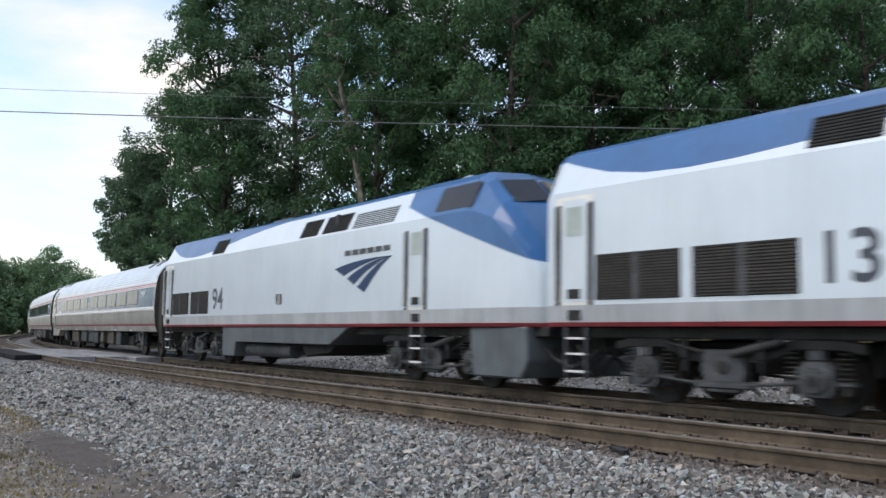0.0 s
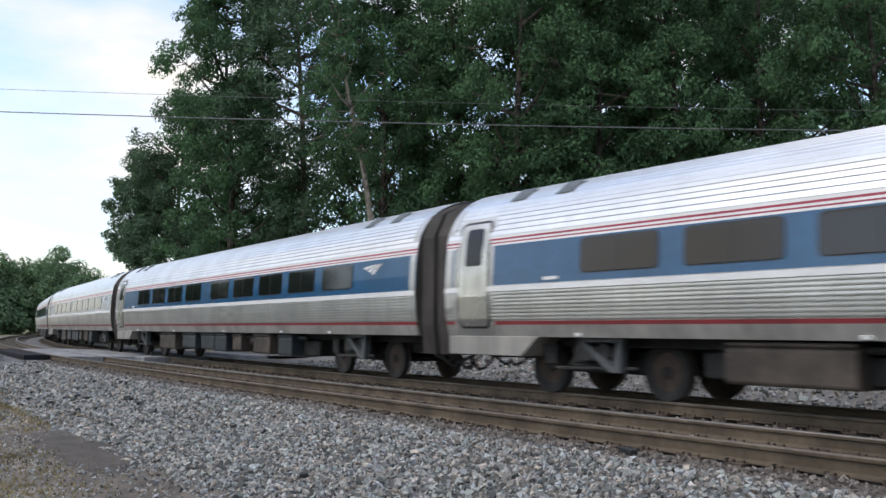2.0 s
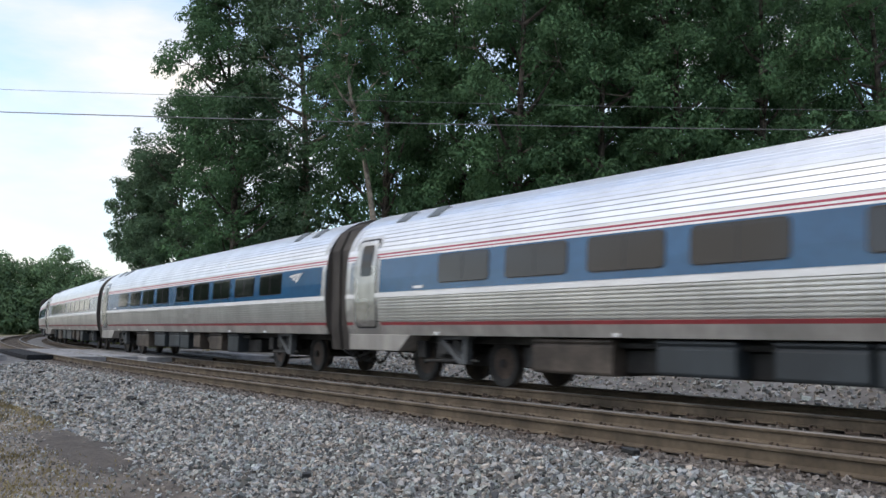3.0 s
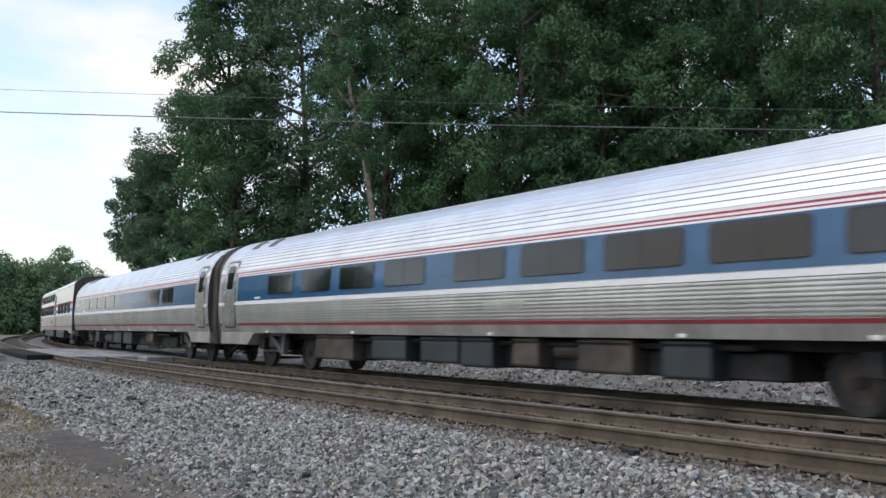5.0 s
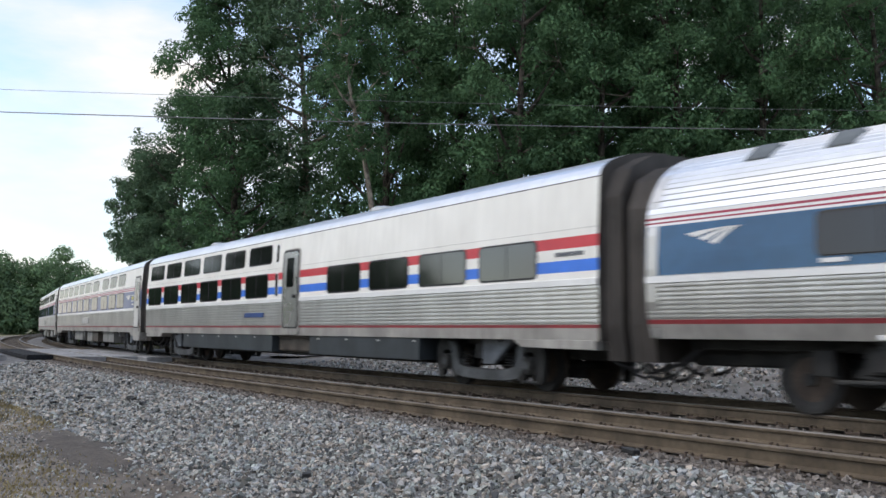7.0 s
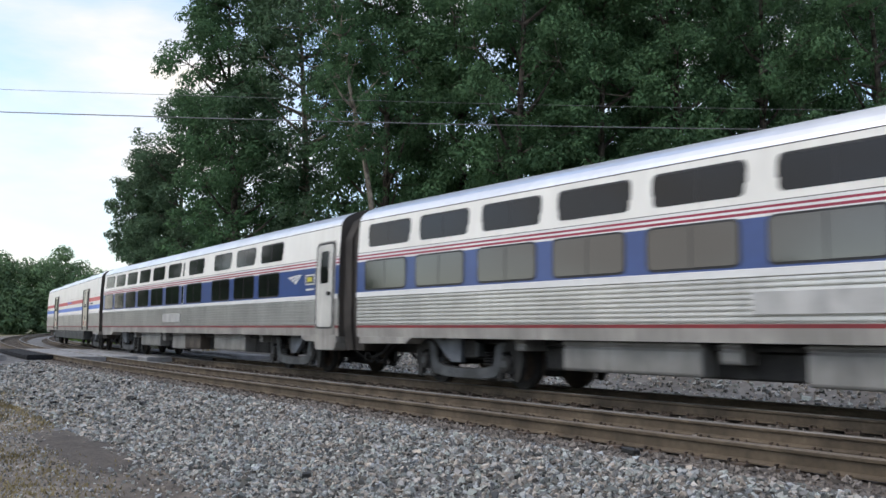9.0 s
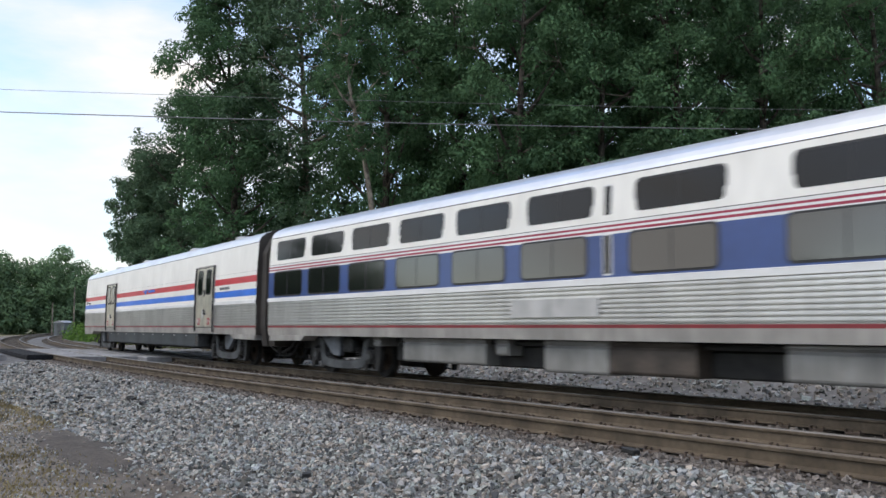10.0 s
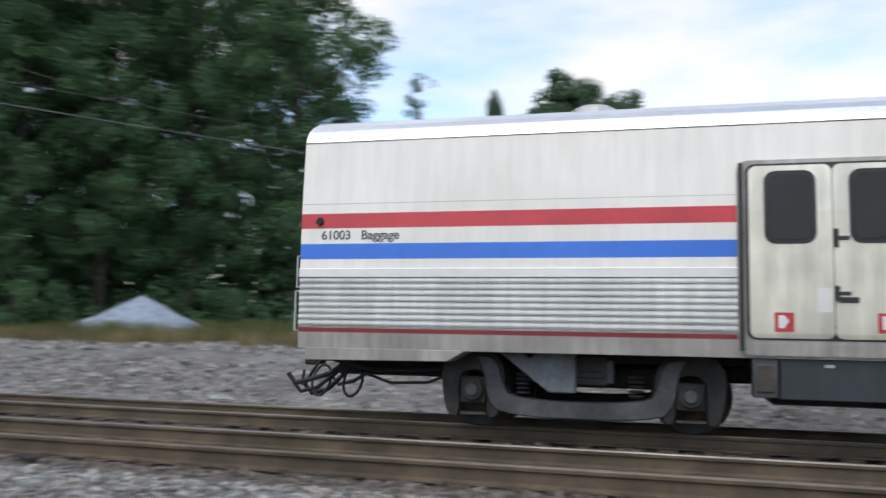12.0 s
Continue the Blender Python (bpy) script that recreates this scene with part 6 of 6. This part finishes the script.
def signal_mast():
    g = tagged(new("railway_signal"), "black railway signal on a mast showing two red lights", "railway signal")
    x, y = place_at(-0.924 + math.atan((194 - 784) / 1576), 84)
    z = height_at(x, y)
    g.matrix_basis = on_ground(x, y, 0, math.degrees(math.atan2(-x, y)))
    a, b = 2.56 - z, 2.0 - z
    part("mast", Shape().rod((0, 0.05, -0.2), (0, 0.05, a + 0.2), 0.07, 10).mesh("mast", [GALV]), g)
    part("head", Shape().box(-0.27, 0.27, -0.1, 0.1, b - 0.3, a + 0.32).mesh("head", [BLACK], 0.06), g)
    lit = bpy.data.materials.new("red_signal_light")
    lit.use_nodes = True
    p = lit.node_tree.nodes["Principled BSDF"]
    p.inputs["Base Color"].default_value = (0.6, 0.02, 0.02, 1)
    p.inputs["Emission Color"].default_value = (1.0, 0.10, 0.09, 1)
    p.inputs["Emission Strength"].default_value = 2.2
    for h in (a, b):
        part("light", Shape().rod((0.0, -0.1, h), (0.0, -0.16, h), 0.15, 18).mesh("light", [lit]), g, "glowing red light")
        part("hood", Shape().prism([(-0.22, h + 0.02), (-0.16, h + 0.17), (0, h + 0.24), (0.16, h + 0.17), (0.22, h + 0.02), (0.2, h + 0.02), (0.14, h + 0.15), (0, h + 0.215), (-0.14, h + 0.15), (-0.2, h + 0.02)], -0.34, -0.1).mesh("hood", [BLACK]), g)
    return g


signal_mast()


def guard_posts():
    posts = []
    for i, (px, ahead, h) in enumerate(((190, 84, 0.85), (205, 80, 0.85), (228, 74, 0.85), (272, 60, 1.15), (327, 54, 1.45))):
        b = -0.924 + math.atan((px - 784) / 1576)
        x, y = place_at(b, ahead)
        g = tagged(new("white_post", Shape().box(-0.09, 0.09, -0.09, 0.09, -0.3, h).prism([(-0.09, h), (0.09, h), (0, h + 0.07)], -0.09, 0.09).mesh("white_post", [WOOD_WHITE], 0.012)),
                   "white painted wooden guard post beside the road", "post", "guard posts")
        g.matrix_basis = on_ground(x, y, 0, 20)
        posts.append(Vector((x, y, height_at(x, y) + h * 0.72)))
    b = -1.126
    x, y = place_at(b, 50, -0.819)
    posts.append(Vector((x, y, height_at(x, y) + 1.35)))
    sh = Shape()
    sh.tube(posts, 0.03, 6)
    tagged(new("guard_cable", sh.mesh("guard_cable", [WOOD_WHITE])), "white guard cable strung between the posts", "cable")
    for px, ahead, h in ((405, 50, 1.05), (433, 48, 1.5)):
        bb = -0.819 + math.atan((px - 784) / 1576)
        x, y = place_at(bb, ahead, -0.819)
        g = tagged(new("white_post", Shape().rod((0, 0, -0.3), (0, 0, h), 0.16, 12).rod((0, 0, h), (0, 0, h + 0.05), 0.16, 12, r2=0.08).mesh("white_post", [WOOD_WHITE])), "thick white concrete marker post in the grass", "post", "guard posts")
        g.matrix_basis = on_ground(x, y)
    bb = -0.569 + math.atan((8 - 784) / 1576)
    x, y = place_at(bb, 46, -0.569)
    g = tagged(new("white_post", Shape().rod((0, 0, -0.3), (0, 0, 1.3), 0.14, 12).mesh("white_post", [WOOD_WHITE])), "thick white concrete marker post in the grass", "post", "guard posts")
    g.matrix_basis = on_ground(x, y)
    bb = -0.569 + math.atan((341 - 784) / 1576)
    x, y = place_at(bb, 40, -0.569)
    m = tagged(new("marker_sign"), "small yellow marker sign on a stake", "sign")
    m.matrix_basis = on_ground(x, y, 0, 35)
    part("stake", Shape().box(-0.02, 0.02, -0.02, 0.02, -0.2, 0.7).mesh("stake", [GALV]), m)
    part("plate", Shape().box(-0.19, 0.19, -0.035, -0.02, 0.35, 0.85).mesh("plate", [YELLOW], 0.004), m)
    part("symbol", Shape().box(-0.09, 0.09, -0.042, -0.03, 0.5, 0.7).mesh("symbol", [LETTER]), m)


guard_posts()


def mound(name, x, y, r, h, material, label, seed):
    rng = np.random.default_rng(seed)
    sh = Shape()
    n, rings = 28, 9
    z0 = height_at(x, y)
    for j in range(rings + 1):
        u = j / rings
        for i in range(n):
            a = 2 * math.pi * i / n
            rr = r * u * (1 + 0.10 * math.sin(3 * a + seed) + rng.uniform(-0.03, 0.03))
            sh.v.append((x + rr * math.cos(a), y + rr * math.sin(a), z0 - 0.08 + h * max(1 - u, 0) ** 1.15 + rng.uniform(-0.02, 0.02) * h))
    for j in range(rings):
        for i in range(n):
            k = (i + 1) % n
            sh.f.append((j * n + i, j * n + k, (j + 1) * n + k, (j + 1) * n + i))
            sh.m.append(0)
    return tagged(new(name, sh.mesh(name, [material], smooth=True)), label, "gravel pile")


x, y = place_at(-0.294 + math.atan((255 - 784) / 1576), 33, -0.294)
mound("gravel_pile", x, y, 3.4, 1.6, PILE, "conical pile of pale blue-grey gravel on the bank", 2)
for px, ahead, r, h, sd in ((335, 40, 2.6, 0.75, 3), (265, 43, 2.2, 0.6, 4), (405, 38, 2.4, 0.5, 6)):
    x, y = place_at(-0.819 + math.atan((px - 784) / 1576), ahead, -0.819)
    mound("spoil_mound", x, y, r, h, BANK, "low mound of grey gravel spoil beside the road", sd)

# relay hut and pole where the line bends away
hut = tagged(new("relay_hut"), "small grey metal relay hut beside the distant line", "relay hut")
hx, hy = place_at(-0.924 + math.atan((114 - 784) / 1576), 128)
hut.matrix_basis = on_ground(hx, hy, 0, 30)
part("hut_wall", Shape().box(-1.0, 1.0, -0.8, 0.8, -0.2, 1.9).mesh("hut_wall", [LOCO_GREY], 0.03), hut)
part("hut_roof", Shape().prism([(-1.15, 1.9), (1.15, 1.9), (0.0, 2.2)], -0.95, 0.95).mesh("hut_roof", [GALV], 0.02), hut)
part("hut_door", Shape().box(-0.35, 0.35, -0.83, -0.8, 0.05, 1.7).mesh("hut_door", [TRUCK_GREY], 0.005), hut)
for px, ahead, h in ((132, 118, 6.6), (94, 130, 4.8)):
    px_, py_ = place_at(-0.924 + math.atan((px - 784) / 1576), ahead)
    g = tagged(new("pole", Shape().rod((0, 0, -0.5), (0, 0, h), 0.10, 10, r2=0.07).mesh("pole", [BARK_PALE])), "weathered pale wooden pole beside the distant line", "pole")
    g.matrix_basis = on_ground(px_, py_)

# two cables over the road
PHI, AWAY = -1.05, 34.0
for up, sway, rad in ((0.2295, 1.0, 0.020), (0.2545, 0.96, 0.008)):
    foot = Vector((math.sin(PHI), math.cos(PHI), 0)) * AWAY * sway
    run = Vector((math.cos(PHI), -math.sin(PHI), 0))
    pts = [foot + run * u + Vector((0, 0, EYE[2] + up * AWAY * sway + 0.00035 * u * u)) for u in np.linspace(-60, 75, 28)]
    tagged(new("overhead_cable", Shape().tube(pts, rad, 6).mesh("overhead_cable", [WIRE])), "thin weathered overhead cable spanning the road", "cable", "overhead cables")

# a dark scrap of tie plate, and litter of old tie wood in the ballast
rng_l = random.Random(4)
SCRAPS = [(rng_l.uniform(15, 255), rng_l.uniform(640, 724), rng_l.uniform(0.10, 0.26)) for _ in range(26)]
for px, py, w in SCRAPS + list(((1110, 831, 0.30), (545, 826, 0.14), (258, 716, 0.24), (150, 697, 0.4), (65, 652, 0.5), (128, 697, 0.3), (80, 662, 0.4))):
    bear = -0.924 + math.atan((px - 784) / 1576)
    ahead = (EYE[2] + 0.25) * 1576 / (py - 574.0)
    x, y = place_at(bear, ahead)
    g = tagged(new("wood_scrap", Shape().prism([(-w / 2, -0.05), (w / 2, -0.035), (w / 2 * 0.8, 0.05), (-w / 2 * 0.7, 0.04)], -0.02, 0.035, "z").mesh("wood_scrap", [BLACK], 0.008)),
               "dark scrap of old tie wood lying on the ballast", "debris", "scraps in the ballast")
    g.matrix_basis = on_ground(x, y, 0.035, rng_l.uniform(-40, 20))
# ---- motion ----
DRIFT = [(0, 0.0), (0.5, -0.1), (1, -0.05), (1.5, -0.18), (2, -0.03), (2.5, -0.05), (3, 0.2), (4, 0.32), (5, 0.45), (5.5, 0.58), (6, 0.45), (6.5, 0.4), (7, 0.6),
         (8, 0.7), (9, 0.72), (9.5, 0.06), (10, 0.04), (10.5, 0.2), (11, 0.12), (11.5, 0.32), (12, 0.0)]   # the train's lead over an even speed


def car_pose(mid, half, t):
    """A car stands on the curve by its two trucks and leans with the banked track."""
    s = TAIL + SPEED * t + mid + float(np.interp(t, [a for a, _ in DRIFT], [b for _, b in DRIFT]))
    a, b = along(s - half, 0), along(s + half, 0)
    turn = math.atan2(b.y - a.y, b.x - a.x)
    return Matrix.Translation((a + b) / 2) @ Euler((-BANKED, 0, turn)).to_matrix().to_4x4()


def motions():
    for thing, mid, half in TRAIN:
        walk(thing, [(t, car_pose(mid, half, t)) for t in np.arange(0, 12.01, 0.5)])


motions()
